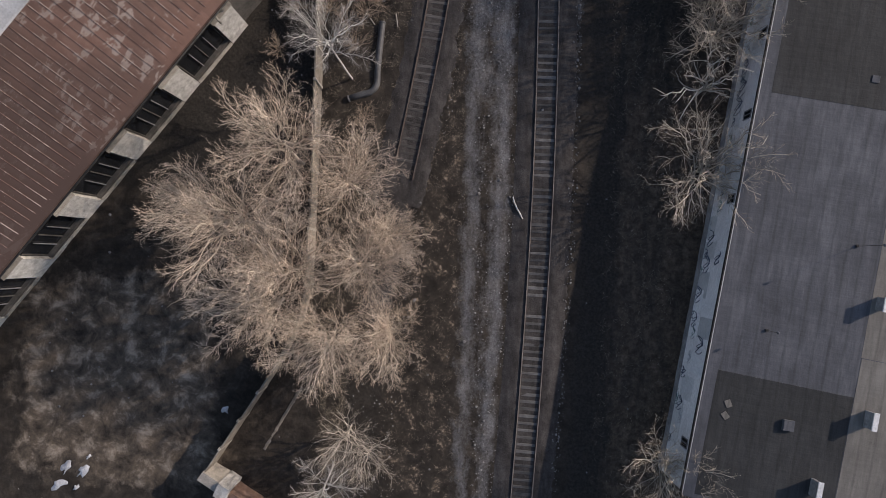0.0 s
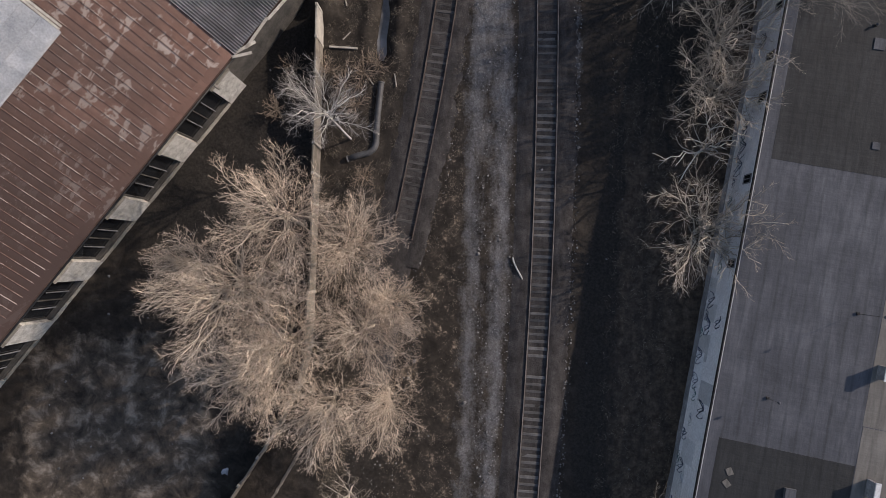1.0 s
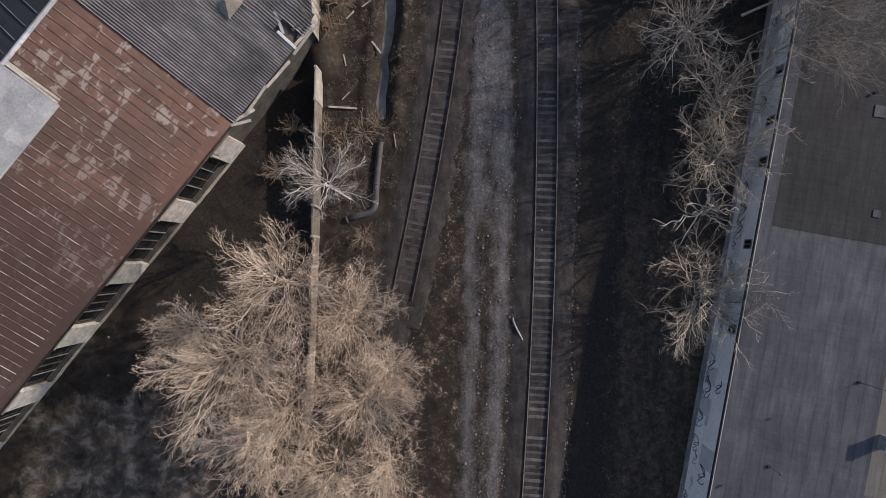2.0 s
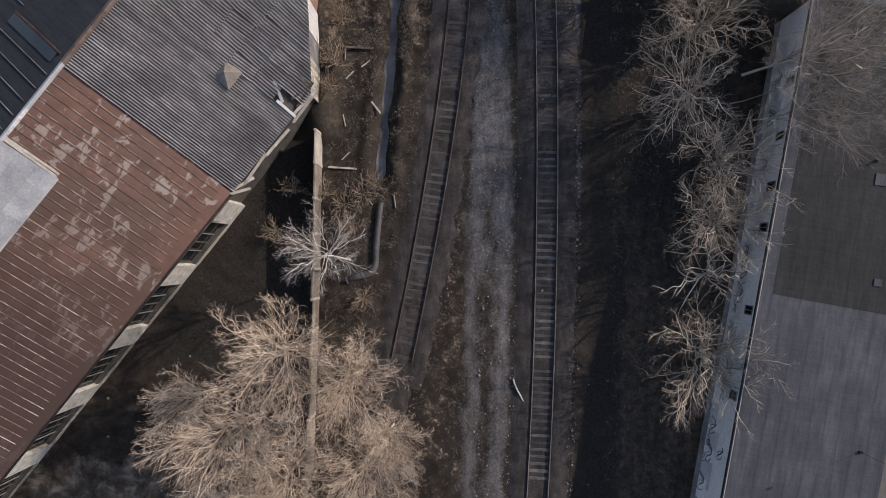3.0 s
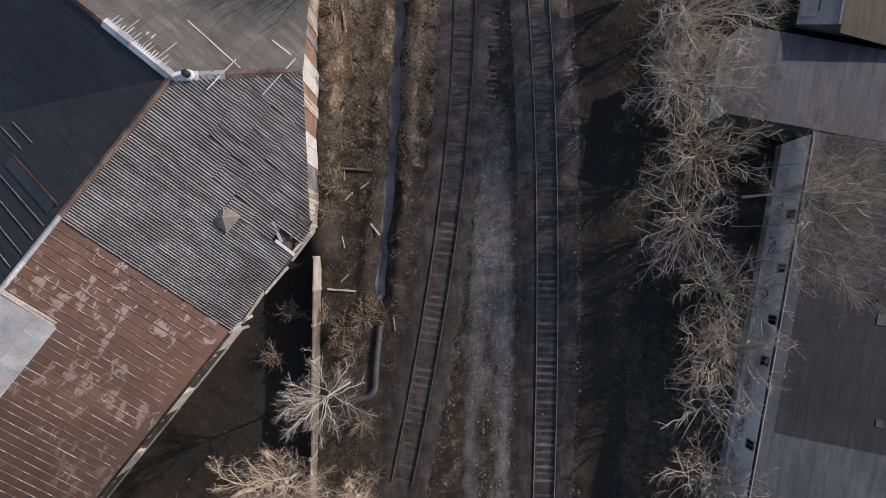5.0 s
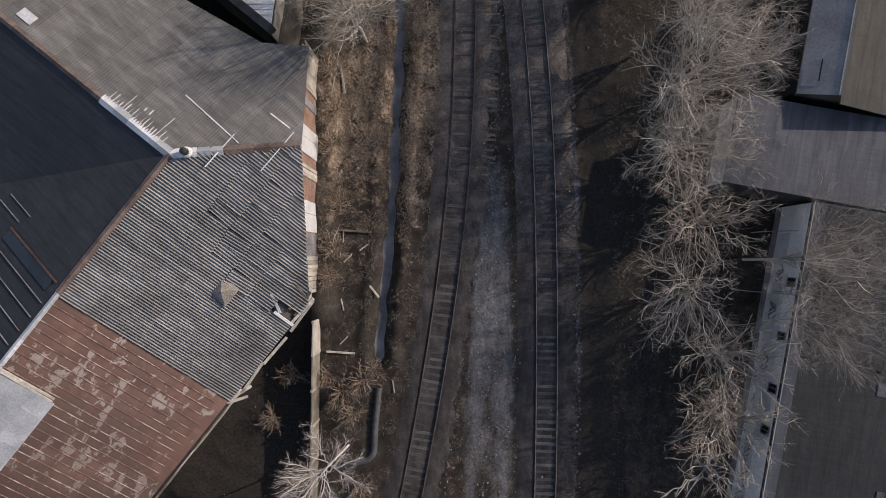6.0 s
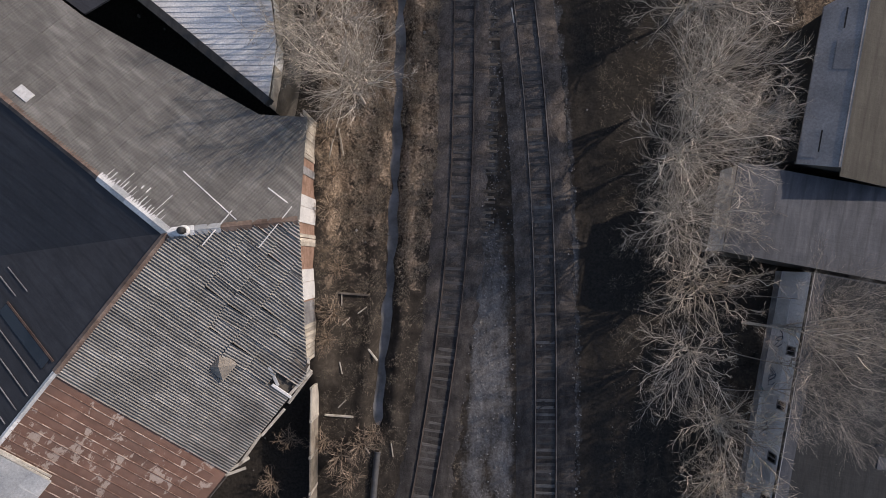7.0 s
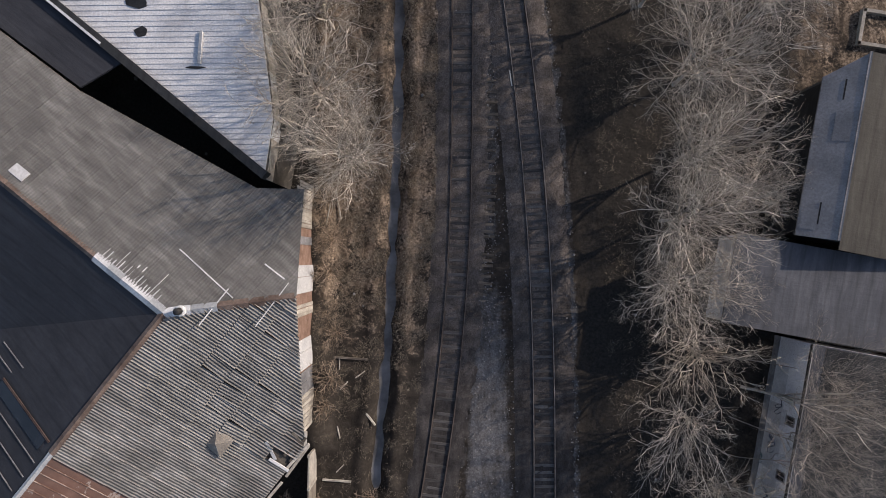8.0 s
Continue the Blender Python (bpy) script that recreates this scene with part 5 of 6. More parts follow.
def roof_pole(x, y, h, r=0.05):
    HB = roof_at(x, y)
    thing = empty("roof_pole", (x, y, HB), label="thin dark pole standing on the flat roof", category="pole")
    v, f = [], []
    tube([Vector((x, y, HB - 0.05)), Vector((x, y, HB + h))], [r, r * 0.8], 8, v, f)
    part("pole_shaft", mesh_of("pole_shaft", v, f, M["iron"], True), thing)
    part("pole_foot", prism("pole_foot", [(x - 0.09, y - 0.09), (x + 0.09, y - 0.09), (x + 0.09, y + 0.09), (x - 0.09, y + 0.09)], HB, HB + 0.1, M["iron"]), thing)
    v, f = [], []
    tube([Vector((x, y, HB + h - 0.18)), Vector((x, y, HB + h - 0.1)), Vector((x, y, HB + h))], [0.05, 0.1, 0.06], 8, v, f)
    part("lamp_head", mesh_of("lamp_head", v, f, M["felt"], True), thing)


roof_pole(27.1, 2.45, 2.6, 0.016)
roof_pole(21.3, -3.3, 1.5, 0.014)
roof_pole(28.5, 21.9, 0.3, 0.02)


def roof_stack(x, y, wx, wy, h, label):
    base = roof_at(x, y)
    thing = empty("ventilation_stack", (x, y, base), label=label, category="ventilation stack")
    o = Vector((x, y, 0))
    for nm, grow, z0, z1, mat, lab in (("stack_body", 0.0, base - 0.05, base + h, "plinth", ""), ("stack_cap", 0.05, base + h, base + h + 0.08, "white_sheet", "pale metal cap")):
        dx, dy = WE * (wx / 2 + grow), WD * (wy / 2 + grow)
        part(nm, prism(nm, [tuple(q.xy) for q in (o - dx - dy, o + dx - dy, o + dx + dy, o - dx + dy)], z0, z1, M[mat]), thing, lab)


roof_stack(27.55, -9.0, 0.24, 1.1, 0.85, "narrow sheet-metal ventilation stack with a pale cap on the roof")
roof_stack(24.1, -13.6, 0.24, 1.1, 0.85, "narrow sheet-metal ventilation stack with a pale cap on the roof")
roof_stack(28.4, -1.4, 0.3, 0.9, 0.75, "small dark-sided ventilation stack on the roof")
hatch = empty("roof_hatch", (22.5, -9.6, roof_at(22.5, -9.6)), label="low grey roof hatch", category="hatch")
part("hatch_box", prism("hatch_box", [(22.2, -9.9), (22.9, -10.0), (23.0, -9.3), (22.3, -9.2)], roof_at(22.3, -9.6), roof_at(22.9, -9.6) + 0.2, M["felt"]), hatch)
for x, y, a in ((18.8, -8.3, 20), (18.6, -9.1, 35)):
    ob = new("loose_sheet", box_mesh("loose_sheet", 0.4, 0.5, 0.03, M["felt_beige"], 0.005))
    ob.matrix_basis = pose(x, y, roof_at(x, y) + 0.02, 0, -math.degrees(FALL), 0) @ pose(0, 0, 0, 0, 0, a)
    tagged(ob, "pale loose square of roofing sheet", "roofing sheet", "loose sheets on the roof")
for x, y, a, b in ((28.75, 20.6, 0.75, 0.8), (28.4, 13.7, 0.5, 0.5)):
    ob = new("roof_plate", box_mesh("roof_plate", a, b, 0.05, M["felt"], 0.01))
    ob.matrix_basis = pose(x, y, roof_at(x, y) + 0.012, 0, -math.degrees(FALL), -10)
    tagged(ob, "grey patch plate on the dark roof", "roof patch")

# ---- the annex and the gabled hall north of it ----
annex_b = empty("warehouse_annex", (26, 37, 0), label="lower flat-roofed annex with a pale blue wall", category="building")
a0 = Vector((18.85, 34.85, 0))
ring = [a0, a0 + WE * 30, a0 + WE * 30 + WD * 6.0, a0 + WD * 6.0]
part("wall", prism("wall", [tuple(q.xy) for q in ring], -0.4, 4.26, M["wall_blue"]), annex_b, "pale blue-grey plastered wall")
# thin dark skin: the shade on the end wall painted in
q = [a0 + WE * 0.2 - WD * 0.02, a0 + WE * 29, a0 + WE * 29 + WD * 0.01, a0 + WE * 0.2 + WD * 0.01]
part("end_wall", prism("end_wall", [tuple(p.xy) for p in q], -0.3, 4.22, M["facade"]), annex_b, "end wall with its shade put into a dark colour")
b0 = a0 - WE * 0.12 - WD * 0.12
part("roof", slab("roof", [Vector((q.x, q.y, 4.4)) for q in (b0, b0 + WE * 30.2, b0 + WE * 30.2 + WD * 6.24, b0 + WD * 6.24)], 0.15, M["felt"]), annex_b, "grey felt roof")
part("paint_patch", prism("paint_patch", [tuple(q.xy) for q in (a0 - WE * 0.01 + WD * 0.3, a0 + WD * 0.3, a0 + WD * 1.5, a0 - WE * 0.01 + WD * 1.5)], 1.9, 3.9, M["paint_b"]), annex_b)
# lower 1.5 m of the annex wall in a darker colour
part("plinth", prism("plinth", [tuple(q.xy) for q in (a0 - WE * 0.03, a0 + WD * 0.0, a0 + WD * 6.0, a0 - WE * 0.03 + WD * 6.0)][::-1], -0.3, 1.5, M["facade"]), annex_b, "dark lower band of the wall")

hall = empty("gabled_hall", (29, 46, 0), label="gabled hall with pale sheet roofs, blue in the shade", category="building")
h0 = Vector((23.5, 40.7, 0))
HL, HE, HW, ZE, ZR = 12.7, 10.9, 2.35, 4.85, 5.9  # ridge and eave lengths: the far end is cut askew
e0, e1, e2 = h0, h0 + WD * HL, h0 + WD * HE
up = lambda p, z: Vector((p.x, p.y, z))
ring = [h0 + WE * 0.3 + WD * 0.4, h0 + WE * 11.4 + WD * 0.4, h0 + WE * 11.4 + WD * (HL - 0.3), h0 + WE * HW + WD * (HL - 0.3), h0 + WE * 0.3 + WD * (HE - 0.2)]
# dark felt colour puts the wall's deep shade into its surface
part("wall", prism("wall", [tuple(q.xy) for q in ring], -0.4, [ZE - 0.15, 4.0, 4.0, ZE - 0.15, ZE - 0.15], M["felt_dark"]), hall)
part("roof_slope", slab("roof_slope", [up(e0, ZE), up(e0 + WE * HW, ZR), up(e1 + WE * HW, ZR), up(e2, ZE)], 0.12, M["hall_sheet"]), hall, "grey-blue sheet slope facing the railway")
part("roof_slope", slab("roof_slope", [up(e0 + WE * HW - WD * 0.6, ZR), up(e0 + WE * 12 - WD * 0.6, ZR - 1.6), up(e1 + WE * 12, ZR - 1.6), up(e1 + WE * HW, ZR)], 0.12, M["felt_olive"]), hall, "olive-grey felt slope")
gable = [h0 + WE * q + WD * 0.35 for q in (0.3, HW, 11.4)]
part("gable", mesh_of("gable", [up(q - WD * w, z) for w in (0, 0.2) for q, z in zip(gable + gable[::-1], (ZE - 0.12, ZR - 0.14, ZR - 1.72, 4.0, 4.0, 4.0))], [(0, 1, 2, 3, 4, 5), (11, 10, 9, 8, 7, 6)] + [(i, (i + 1) % 6, 6 + (i + 1) % 6, 6 + i) for i in range(6)], M["facade"]), hall)
rcap = [up(e0 + WE * (HW + o), ZR + z) for o, z in ((-0.16, -0.03), (0.16, -0.03))]
part("ridge_cap", slab("ridge_cap", [rcap[0], rcap[1], rcap[1] + WD * HL, rcap[0] + WD * HL], 0.05, M["plinth"]), hall)
for d, a, w, ln in ((9.4, 1.2, 0.08, 1.4), (0.9, 1.0, 0.07, 1.5), (0.5, 0.1, 0.85, 1.4), (6.6, 1.0, 0.9, 2.0)):
    o = h0 + WD * d + WE * a
    q = [o, o + WE * w, o + WE * w + WD * ln, o + WD * ln]
    part("roof_sheet", slab("roof_sheet", [Vector((p.x, p.y, ZE + (ZR - ZE) * (p - h0).dot(WE) / HW + 0.03)) for p in q], 0.02, M["hall_sheet"] if w > 0.5 else M["iron"]), hall)

box = empty("concrete_enclosure", (31.6, 56.5, 0), label="square concrete curb frame lying on the grass", category="concrete frame")
for ring in ([(31.0, 55.3), (34.0, 54.8), (34.05, 55.05), (31.05, 55.55)], [(31.0, 55.3), (31.25, 55.3), (31.75, 58.0), (31.5, 58.0)], [(31.5, 57.8), (34.4, 57.3), (34.45, 57.55), (31.55, 58.05)]):
    part("curb", prism("curb", ring, -0.1, 0.35, M["concrete"]), box)


# ---- trees ----
def wander(rng, p, d, length, n, bend, lift):
    """A polyline that wanders and lifts."""
    pts, step = [p.copy()], length / n
    for _ in range(n):
        d = (d + Vector((rng.gauss(0, bend), rng.gauss(0, bend), rng.gauss(0, bend) + lift))).normalized()
        p = p + d * step
        pts.append(p.copy())
    return pts


def at_t(pts, t):
    n = len(pts) - 1
    k = min(n - 1, int(t * n))
    return pts[k].lerp(pts[k + 1], t * n - k), (pts[k + 1] - pts[k]).normalized()


def spike(pts, r0, r1, verts, faces):
    """A slender three-sided shoot along pts that ends in a point."""
    d = pts[-1] - pts[0]
    a = d.cross(Vector((0.31, 0.17, 0.93))).normalized()
    b = d.cross(a).normalized()
    ring = [a, b * 0.866 - a * 0.5, b * -0.866 - a * 0.5]
    n, base = len(pts) - 1, len(verts)
    for i in range(n):
        r = r0 + (r1 - r0) * i / n
        for q in ring:
            verts.append(pts[i] + q * r)
    verts.append(pts[-1])
    for i in range(n - 1):
        for k in range(3):
            k2 = (k + 1) % 3
            faces.append((base + 3 * i + k, base + 3 * i + k2, base + 3 * i + 3 + k2, base + 3 * i + 3 + k))
    e = base + 3 * (n - 1)
    for k in range(3):
        faces.append((e + k, e + (k + 1) % 3, base + 3 * n))


def side_shoot(rng, d, sign, low, high, flat=0.55):
    """The direction of a shoot that leaves d to one side, mostly in the spread of the crown."""
    side = d.cross(Vector((0, 0, 1)))
    side = (side.normalized() if side.length > 0.15 else Vector((1, 0, 0))) * sign
    side = (side + Vector((rng.gauss(0, flat), rng.gauss(0, flat), rng.gauss(0.1, flat)))).normalized()
    an = rng.uniform(low, high)
    return (d * math.cos(an) + side * math.sin(an)).normalized()


def tree_meshes(seed, height, spread, limbs, boughs, shoots, twigs, mats, fork=0.35, one_side=0.0, stout=1.0, fine=1.0, crook=1.0, droop=0.0):
    """Trunk with limbs and boughs, and the crown of shoots and twigs, about the origin; one_side draws the crown towards -x."""
    rng = random.Random(seed)
    tv, tf, cv, cf = [], [], [], []
    r0 = (0.011 * height + 0.03) * stout
    trunk = wander(rng, Vector((0, 0, -0.3)), Vector((rng.gauss(0, 0.04), rng.gauss(0, 0.04), 1)), height * fork + 0.3, 4, 0.05, 0.1)
    tube(trunk, [r0 * (1 - 0.12 * i) for i in range(5)], 8, tv, tf)
    top = trunk[-1]
    for i in range(limbs):
        a = 6.283 * (i * 0.618 + rng.uniform(-0.05, 0.05))
        a += 0.8 * one_side * math.sin(a)  # more limbs on the full side
        share = (0.95, 0.62, 1.02, 0.8, 0.3, 0.9)[i % 6] * rng.uniform(0.9, 1.05)
        reach = spread * share * (1 - one_side * (0.5 + 0.5 * math.cos(a)))
        st = trunk[2].lerp(top, rng.uniform(0.15, 1.0)) if i else top
        tip = Vector((math.cos(a) * reach, math.sin(a) * reach, height * (0.58 + 0.42 * math.sqrt(max(0.0, 1 - min(1, reach / spread) ** 2))) * rng.uniform(0.86, 1.0)))
        mid = st.lerp(tip, 0.45) + Vector((-math.cos(a) * reach * 0.12, -math.sin(a) * reach * 0.12, (tip.z - st.z) * 0.14))
        ln = (tip - st).length
        pts = []
        for k in range(10):
            t = k / 9
            jit = ln * 0.018 * crook * (t > 0)
            pts.append(st * (1 - t) ** 2 + mid * 2 * t * (1 - t) + tip * t * t + Vector((rng.gauss(0, jit), rng.gauss(0, jit), rng.gauss(0, jit))))
        rl = r0 * 0.46
        tube(pts, [rl * (1 - 0.84 * k / 9) + 0.004 for k in range(10)], 5, tv, tf)
        room = min(ln, reach * 1.4 + 0.25 * spread) if one_side else ln
        nb = max(4, round(boughs * (0.4 + 0.6 * room / (0.9 * spread))))
        for j in range(nb):
            t = 0.16 + 0.82 * (j + rng.random() * 0.8) / nb
            st2, d = at_t(pts, t)
            l2 = room * (0.4 * (1 - t) + 0.17) * rng.uniform(0.75, 1.2)
            p2 = wander(rng, st2, side_shoot(rng, d, 1 if j % 2 else -1, 0.35, 0.85), l2, 5, 0.12 * crook, 0.03 - droop)
            rb = (0.013 + 0.016 * l2 / room * 3 * (1 - 0.5 * t)) * stout
            spike(p2, rb, rb * 0.4, tv, tf)
            ns = max(2, round(shoots * rng.uniform(0.8, 1.2)))
            for q in range(ns):
                t3 = 0.12 + 0.88 * (q + rng.random()) / ns
                st3, d3 = at_t(p2, min(t3, 0.999))
                l3 = l2 * (0.34 * (1 - t3) + 0.24) * rng.uniform(0.7, 1.3)
                p3 = wander(rng, st3, side_shoot(rng, d3, 1 if q % 2 else -1, 0.3, 0.9, 0.7), l3, 3, 0.16 * crook, 0.04 - droop)
                spike(p3, 0.0085 * fine, 0.005 * fine, cv, cf)
                for _ in range(twigs):
                    st4, d4 = at_t(p3, rng.uniform(0.1, 0.98))
                    d5 = side_shoot(rng, d4, rng.choice((-1, 1)), 0.25, 0.8, 0.8)
                    spike([st4, st4 + d5 * l3 * rng.uniform(0.35, 0.75)], 0.0062 * fine, 0, cv, cf)
    return mesh_of("trunk", tv, tf, mats[0], True), mesh_of("crown", cv, cf, mats[1])


SPECIES = {  # height, spread, then limbs, boughs, shoots, twigs and the rest of tree_meshes
    "bushy": (3, 12.0, 5.2, 13, 13, 8, 4, ("bark", "twig"), {"fork": 0.36, "crook": 1.2}),
    "bushy_b": (8, 12.0, 5.2, 13, 13, 8, 4, ("bark", "twig"), {"fork": 0.34, "crook": 1.4}),
    "open": (21, 8.0, 4.2, 11, 9, 6, 2, ("bark_pale", "twig_tan"), {"fork": 0.22, "stout": 0.9}),
    "fan": (29, 8.0, 4.2, 16, 9, 6, 2, ("bark_tan", "twig_tan"), {"fork": 0.2, "one_side": 0.35, "stout": 0.72, "crook": 1.1}),
    "fan_b": (37, 8.0, 4.2, 17, 9, 6, 2, ("bark_tan", "twig_tan"), {"fork": 0.2, "one_side": 0.42, "stout": 0.72, "crook": 1.1}),
    "sparse": (44, 5.0, 3.2, 9, 5, 3, 1, ("bark_pale", "twig_tan"), {"fork": 0.3, "one_side": 0.8, "stout": 1.0, "crook": 1.1}),
    "thick": (55, 9.0, 5.0, 17, 10, 6, 2, ("bark_pale", "twig_grey"), {"fork": 0.22, "one_side": 0.75, "stout": 0.62, "crook": 1.1}),
    "dense": (91, 12.0, 5.0, 16, 12, 7, 2, ("bark_pale", "twig_ash"), {"fork": 0.3, "stout": 0.9, "crook": 1.4}),
    "dense_b": (93, 12.0, 5.0, 15, 12, 7, 2, ("bark_pale", "twig_ash"), {"fork": 0.26, "stout": 0.9, "crook": 1.4}),
    "haze": (66, 12.0, 5.4, 12, 12, 8, 3, ("twig_haze", "twig_haze"), {"fork": 0.5, "stout": 0.25, "fine": 0.5, "droop": 0.02, "crook": 1.5}),
    "birch": (13, 9.0, 3.4, 10, 11, 9, 4, ("birch", "twig_pale"), {"fork": 0.56, "stout": 0.72, "fine": 0.8, "droop": 0.02}),
    "shrub": (71, 2.4, 1.4, 9, 6, 4, 2, ("shrub", "shrub"), {"fork": 0.08, "fine": 0.7}),
}
KINDS = {k: tree_meshes(*q[:7], (M[q[7][0]], M[q[7][1]]), **q[8]) for k, q in SPECIES.items()}


def plant(kind, x, y, h, r, turn, label, lean=(0, 0), group=""):
    hh, rr = SPECIES[kind][1:3]
    name = "shrub" if kind == "shrub" else "tree"
    z = float(ground_z(x, y))
    thing = empty(name, (x, y, z), label=label, category=name, group=group)
    thing.matrix_basis = Matrix.Translation((x, y, z)) @ Euler((radians(lean[0]), radians(lean[1]), 0)).to_matrix().to_4x4() @ Euler((0, 0, radians(turn))).to_matrix().to_4x4() @ Matrix.Diagonal((r / rr, r / rr, h / hh, 1))
    for nm, me in zip(("trunk", "crown"), KINDS[kind]):
        ob = new(nm, me)
        ob.parent = thing
    return thing


beige = "leafless tree with a dense crown of pale beige twigs"
for kind, x, y, h, r, turn, lean in (
    ("bushy", -11.6, 8.5, 12.0, 4.7, 0, (0, 0)), ("bushy_b", -14.4, 3.4, 12.5, 5.2, 40, (0, -3)), ("bushy", -11.0, 0.8, 12.0, 4.4, 130, (0, 0)),
    ("bushy_b", -13.0, -1.9, 10.5, 4.3, 200, (2, -2)), ("bushy", -8.9, -4.1, 9.5, 3.9, 260, (3, 0)), ("bushy_b", -4.9, -4.0, 9.0, 3.2, 310, (2, 2)),
    ("bushy", -6.0, 0.8, 9.5, 4.0, 75, (0, 3)), ("bushy_b", -7.2, 6.6, 10.0, 3.9, 100, (0, 2)), ("bushy_b", -18.2, 5.2, 8.0, 2.7, 15, (0, -6)), ("bushy", -4.5, 2.6, 8.0, 2.7, 15, (0, 2)),
    ("open", -7.6, -11.6, 7.5, 3.0, 0, (3, 0)), ("birch", -8.9, -14.6, 8.0, 2.8, 30, (2, 2)), ("open", -6.0, -13.2, 6.0, 2.6, 140, (0, 0)),
):
    plant(kind, x, y, h, r, turn, beige if kind.startswith("bushy") else "bare young tree beside the siding", lean, "trees by the fence")
plant("birch", -7.9, 15.2, 11.8, 3.2, 10, "slender white-barked birch leaning over the fence", (-4, -4))
# those beyond y = 60 stand out of view, added for their cast shadows
for kind, x, y, h, r, turn, lean in (("dense", -9.2, 51.0, 11.5, 4.9, 20, (0, 0)), ("dense_b", -6.6, 46.3, 15.0, 4.2, 140, (2, 0)), ("thick", -6.6, 49.4, 8.0, 3.2, 60, (0, 0)), ("dense_b", -8.8, 57.0, 11.5, 4.8, 220, (0, 0)), ("dense", -7.0, 63.5, 12.0, 5.0, 70, (0, 0)), ("dense_b", -5.6, 70.0, 16.0, 5.2, 170, (0, 0))):
    plant(kind, x, y, h, r, turn, "bare greyish tree between the shed and the ditch", lean, "trees by the ditch")
for kind, x, y, h, r, turn, lean in (
    ("fan", 18.5, 8.2, 7.0, 5.7, 0, (0, 0)), ("sparse", 18.6, 14.1, 5.8, 4.8, -15, (0, 0)), ("fan_b", 19.4, 18.2, 7.4, 5.2, 10, (0, 0)), ("fan", 19.7, 22.5, 7.4, 5.2, 25, (0, 0)),
    ("thick", 17.6, 27.4, 8.5, 5.6, 25, (0, -6)), ("fan_b", 18.4, 32.4, 8.0, 5.4, 0, (0, -4)), ("dense_b", 16.0, 37.4, 9.5, 4.5, 345, (0, 0)), ("dense", 16.2, 42.0, 11.5, 5.0, 10, (0, 0)),
    ("dense_b", 17.2, 52.4, 12.0, 5.6, 110, (0, 0)), ("dense", 14.8, 58.5, 12.5, 5.5, 200, (0, 0)), ("dense", 17.4, 46.6, 11.5, 4.8, 50, (0, 0)), ("fan", 15.9, -13.4, 7.0, 4.4, 10, (0, 0)), ("fan_b", 14.8, -17.4, 6.8, 4.2, 20, (0, 0)),
    ("dense_b", 22.0, 44.0, 6.4, 3.3, 170, (0, 0)), ("dense", 23.0, 57.5, 10.0, 4.6, 260, (0, 0)), ("dense_b", 15.8, 66.0, 13.0, 5.5, 310, (0, 0)), ("open", 19.6, 36.6, 6.4, 2.8, 70, (0, 10)),
    ("haze", 21.2, 27.2, 12.5, 6.4, 190, (0, 24)), ("haze", 22.8, 31.4, 11.0, 5.6, 20, (3, 20)), ("haze", 20.7, 24.4, 12.0, 5.4, 100, (-4, 29)), ("sparse", 22.2, 29.4, 11.0, 5.0, 165, (0, 24)),
):
    plant(kind, x, y, h, r, turn, "bare tree with tangled grey-brown branches by the warehouse wall", lean, "trees along the warehouse")
for x, y, h, r in ((-8.9, 30.2, 2.8, 1.7), (-9.3, 28.2, 2.2, 1.2), (-6.9, 20.2, 2.0, 1.5), (-8.4, 19.4, 2.2, 1.5), (-5.9, 21.0, 1.6, 1.1), (-9.7, 20.4, 1.8, 1.2), (-9.0, 38.2, 2.4, 1.6), (-8.8, 40.8, 2.2, 1.5), (-12.2, 20.6, 1.6, 1.2), (-13.6, 17.4, 1.5, 1.2), (-7.6, 17.6, 1.8, 1.3), (-9.2, 43.6, 2.2, 1.5), (-6.9, 12.2, 1.6, 1.2), (-8.6, 33.6, 2.0, 1.3)):
    plant("shrub", x, y, h, r, rnd.uniform(0, 360), "low tangle of brown leafless stems", (0, 0), "shrubs by the ditch")

# ---- small things ----
v, f = [], []
tube([Vector(p) for p in ((4.62, 6.1, 0.08), (4.72, 5.7, 0.1), (4.95, 5.2, 0.09), (5.2, 4.75, 0.08), (5.38, 4.4, 0.07))], [0.06, 0.07, 0.065, 0.07, 0.05], 6, v, f)
tagged(new("dead_branch", mesh_of("dead_branch", v, f, M["bleached"], True)), "bleached bare branch lying on the cinders", "branch")


def timber(x0, y0, x1, y1, z, w, mat, label):
    d = Vector((x1 - x0, y1 - y0, 0))
    ob = new("plank", box_mesh("plank", d.length, w, w, mat, 0.015))
    ob.matrix_basis = pose((x0 + x1) / 2, (y0 + y1) / 2, z, 0, 0, math.degrees(math.atan2(d.y, d.x)))
    return tagged(ob, label, "plank")


timber(-9.0, 31.7, -6.2, 31.5, 0.06, 0.16, M["wood_dark"], "long dark timber lying across the grass strip")
timber(-9.65, 22.35, -7.45, 22.2, 0.0, 0.15, M["boards"], "pale timber beam lying by the fence gap")
timber(-6.3, 27.4, -5.6, 26.5, 0.05, 0.14, M["boards"], "short bleached plank by the ditch")
timber(-8.3, 29.2, -7.7, 29.8, 0.05, 0.1, M["boards"], "short bleached plank by the ditch")
timber(-8.6, 44.4, -8.2, 42.2, 0.15, 0.12, M["boards"], "pale plank leaning by the wall")
timber(4.75, 53.6, 4.93, 52.4, 0.04, 0.1, M["bleached"], "pale lath beside the rails")
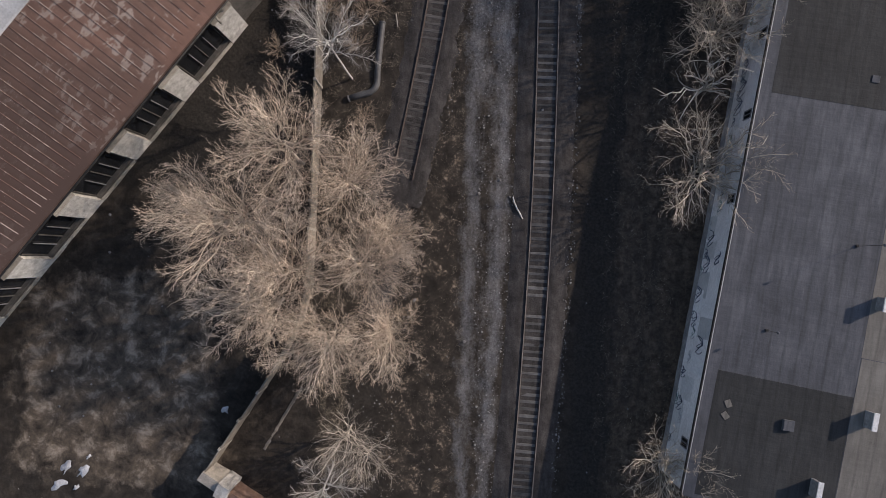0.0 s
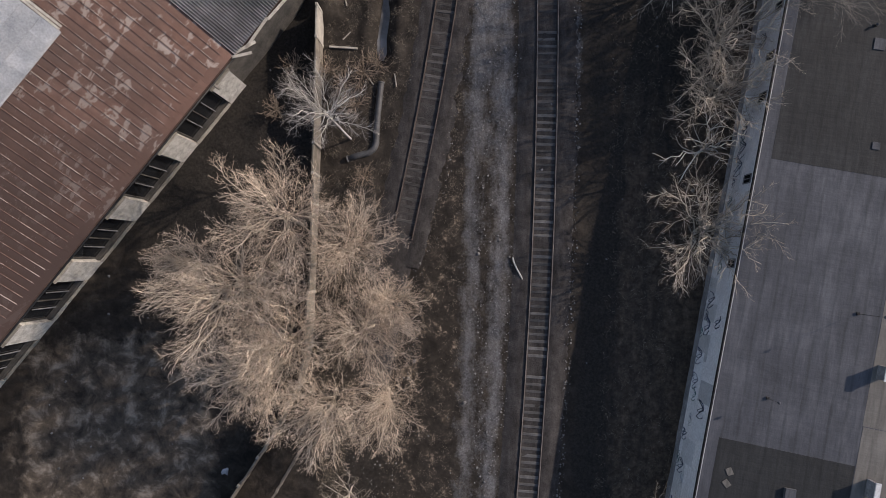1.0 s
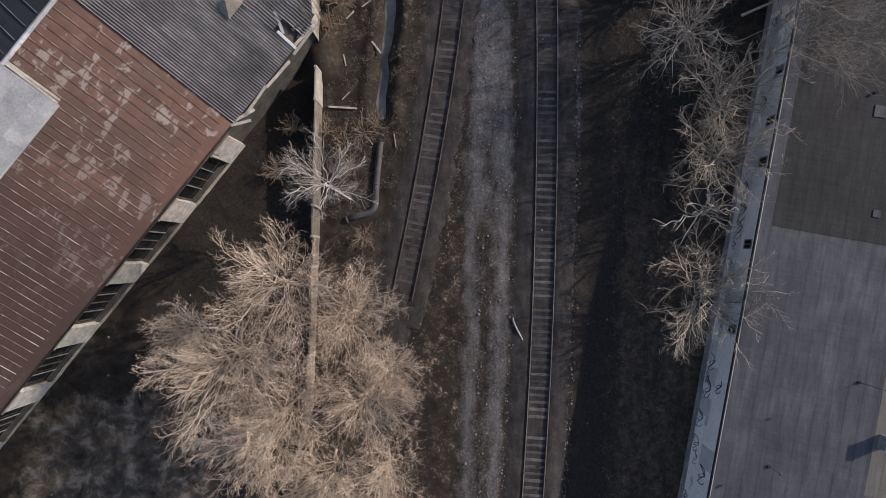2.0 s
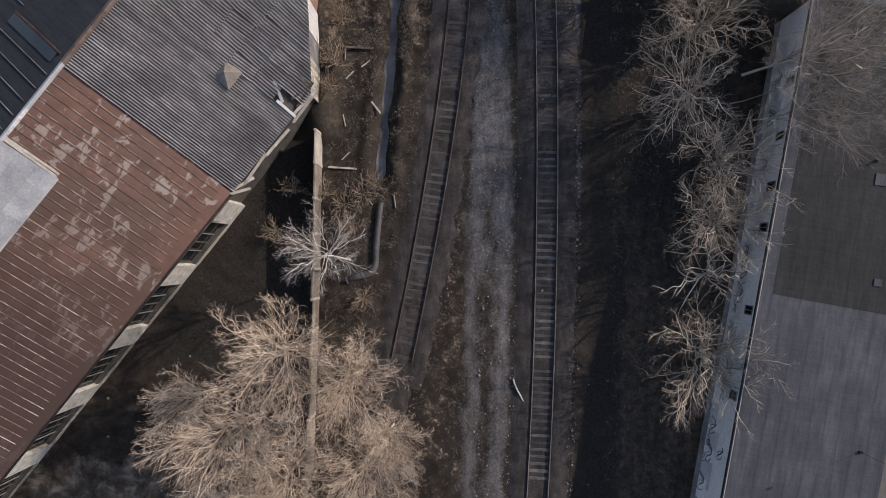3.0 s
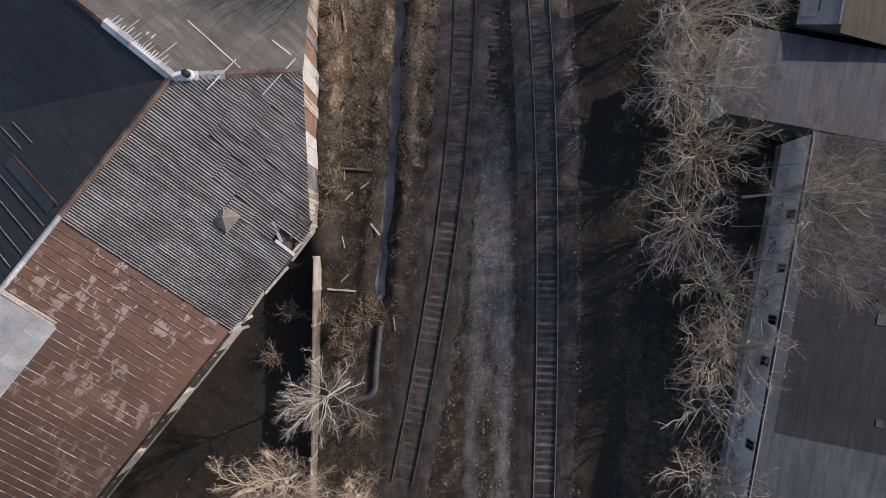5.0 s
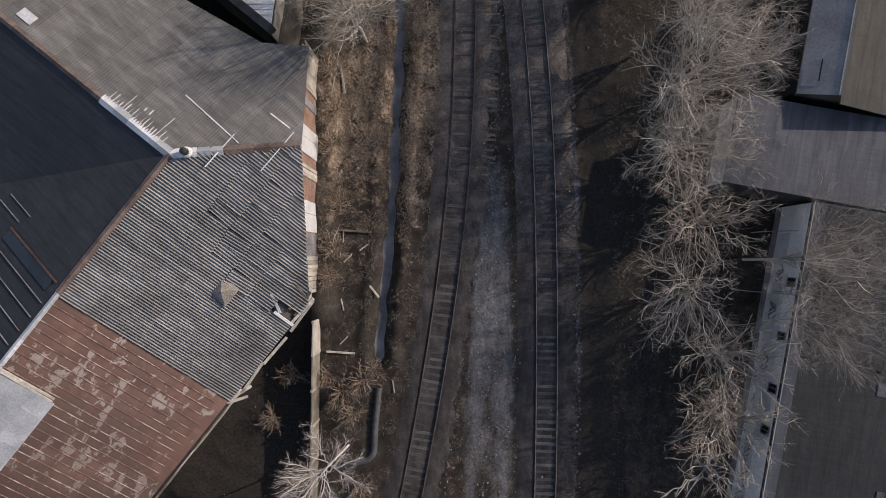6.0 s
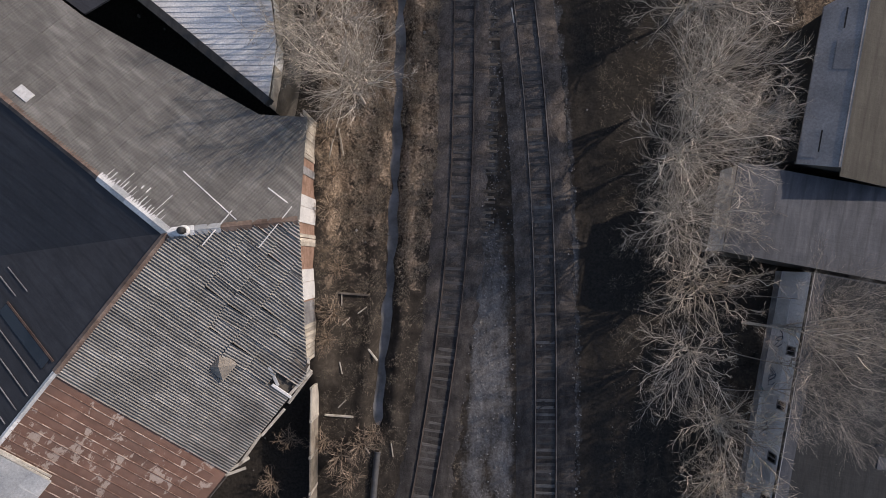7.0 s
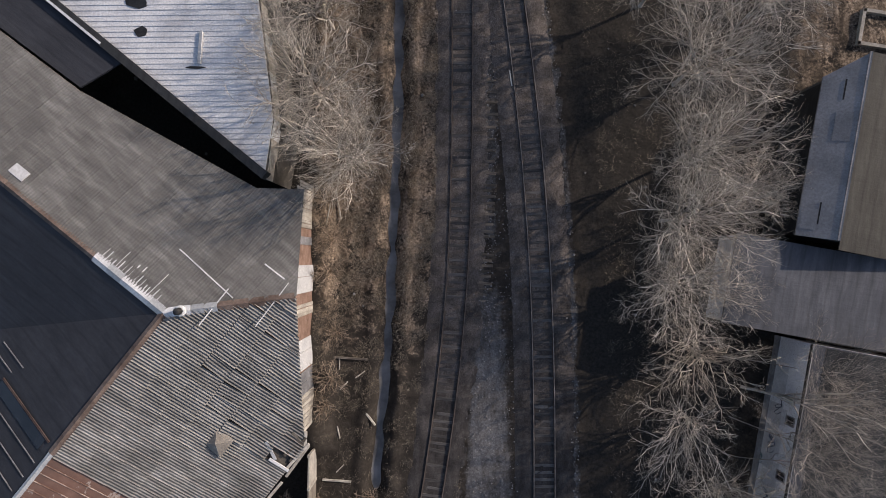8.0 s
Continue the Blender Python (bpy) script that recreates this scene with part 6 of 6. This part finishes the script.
for x0, y0, x1, y1 in ((-8.35, 31.65, -8.35, 30.7), (-7.1, 30.1, -6.4, 30.6), (-8.5, 26.4, -8.3, 25.5), (-8.6, 22.9, -8.0, 23.5), (-4.55, 20.2, -4.4, 19.2), (-6.55, 19.9, -6.2, 19.4), (-8.9, 43.4, -9.3, 41.4)):
    timber(x0, y0, x1, y1, float(ground_z((x0 + x1) / 2, (y0 + y1) / 2)) + 0.01, 0.09, M["boards"], "bleached plank thrown down beside the ditch")


def snow(x, y, a, b, turn):
    n = 14
    ring = []
    for i in range(n):
        t = 6.283 * i / n
        q = rnd.uniform(0.3, 1.15)
        px, py = a * q * math.cos(t), b * q * math.sin(t)
        ring.append((x + px * math.cos(turn) - py * math.sin(turn), y + px * math.sin(turn) + py * math.cos(turn)))
    verts = [(x, y, float(ground_z(x, y)) + 0.14)] + [(px, py, float(ground_z(px, py)) - 0.02) for px, py in ring] + [((px + x) / 2, (py + y) / 2, float(ground_z(px, py)) + 0.1) for px, py in ring]
    faces = [(0, n + 1 + i, n + 1 + (i + 1) % n) for i in range(n)] + [(n + 1 + i, 1 + i, 1 + (i + 1) % n, n + 1 + (i + 1) % n) for i in range(n)]
    tagged(new("snow_patch", mesh_of("snow_patch", verts, faces, M["snow"], True)), "dirty leftover patch of snow on the soil", "snow", "snow patches")


snow(-29.7, -15.2, 0.75, 0.45, 0.9)
snow(-28.4, -15.4, 0.9, 0.38, 1.0)
snow(-30.3, -16.6, 0.8, 0.4, 0.4)
snow(-28.9, -16.7, 0.4, 0.25, 0.9)
snow(-27.9, -14.3, 0.3, 0.18, 0.7)
snow(-17.4, -10.6, 0.5, 0.32, 0.4)

# scattered stones and dry grass
def scatter_stones(n, spots, size, name, label):
    verts, faces = [], []
    for _ in range(n):
        x, y = spots()
        z = float(ground_z(x, y))
        s = size * math.exp(rnd.gauss(0, 0.4))
        b = len(verts)
        for i in range(5):
            t = 6.283 * i / 5 + rnd.uniform(-0.3, 0.3)
            verts.append((x + s * math.cos(t) * rnd.uniform(0.7, 1.1), y + s * math.sin(t) * rnd.uniform(0.7, 1.1), z - 0.02))
        for i in range(4):
            t = 6.283 * i / 4 + rnd.uniform(-0.3, 0.3)
            verts.append((x + s * 0.6 * math.cos(t), y + s * 0.6 * math.sin(t), z + s * rnd.uniform(0.5, 0.9)))
        faces += [(b, b + 1, b + 6, b + 5), (b + 1, b + 2, b + 6), (b + 2, b + 3, b + 7, b + 6), (b + 3, b + 4, b + 8, b + 7), (b + 4, b, b + 5, b + 8), (b + 5, b + 6, b + 7, b + 8)]
    tagged(new(name, mesh_of(name, verts, faces, M["stone"])), label, "stones", kind="stuff")


def gravel_spot():
    y = rnd.uniform(-22, 62)
    m = float(main_x(y))
    return rnd.choice((rnd.uniform(1.6, m - 2.2), rnd.uniform(m + 1.5, m + 2.7), rnd.uniform(m - 2.5, m + 2.5), rnd.uniform(float(spur_x(y)) - 1.5, float(spur_x(y)) + 2.8))), y


scatter_stones(5200, gravel_spot, 0.045, "loose_stones", "small pale stones strewn over the cinders")
scatter_stones(260, lambda: (rnd.uniform(-34, 22), rnd.uniform(-20, 60)), 0.09, "rubble", "scattered pale rubble on the soil")


def grass():
    verts, faces = [], []
    n = 0
    while n < 24000:
        y = rnd.uniform(-20, 63)
        x = rnd.uniform(-10.0, float(spur_x(y)) - 1.2) if rnd.random() < 0.75 else (rnd.uniform(float(spur_x(y)) + 1.2, 0.9) if rnd.random() < 0.5 and y < 28 else rnd.uniform(float(main_x(y)) + 5, 17))
        keep = 0.15 + 0.85 * float(smooth(22, 40, np.array(y))) if x < 0 else 0.3
        if rnd.random() > keep or abs(x - float(ditch_x(y))) < 0.4 and y > 23:
            continue
        if wobble(x, y, 2.6, 9) < -0.15:
            continue
        n += 1
        z = float(ground_z(x, y)) - 0.02
        for _ in range(3):
            a, ln, w = rnd.uniform(0, 6.283), rnd.uniform(0.14, 0.36), rnd.uniform(0.006, 0.014)
            h = ln * rnd.uniform(0.25, 0.8)
            ox, oy = x + rnd.gauss(0, 0.06), y + rnd.gauss(0, 0.06)
            c, s = math.cos(a), math.sin(a)
            b = len(verts)
            verts += [(ox - s * w, oy + c * w, z), (ox + s * w, oy - c * w, z), (ox + c * ln, oy + s * ln, z + h)]
            faces.append((b, b + 1, b + 2))
    tagged(new("dry_grass", mesh_of("dry_grass", verts, faces, M["straw"])), "matted dry yellow-brown grass", "grass", kind="stuff")


grass()
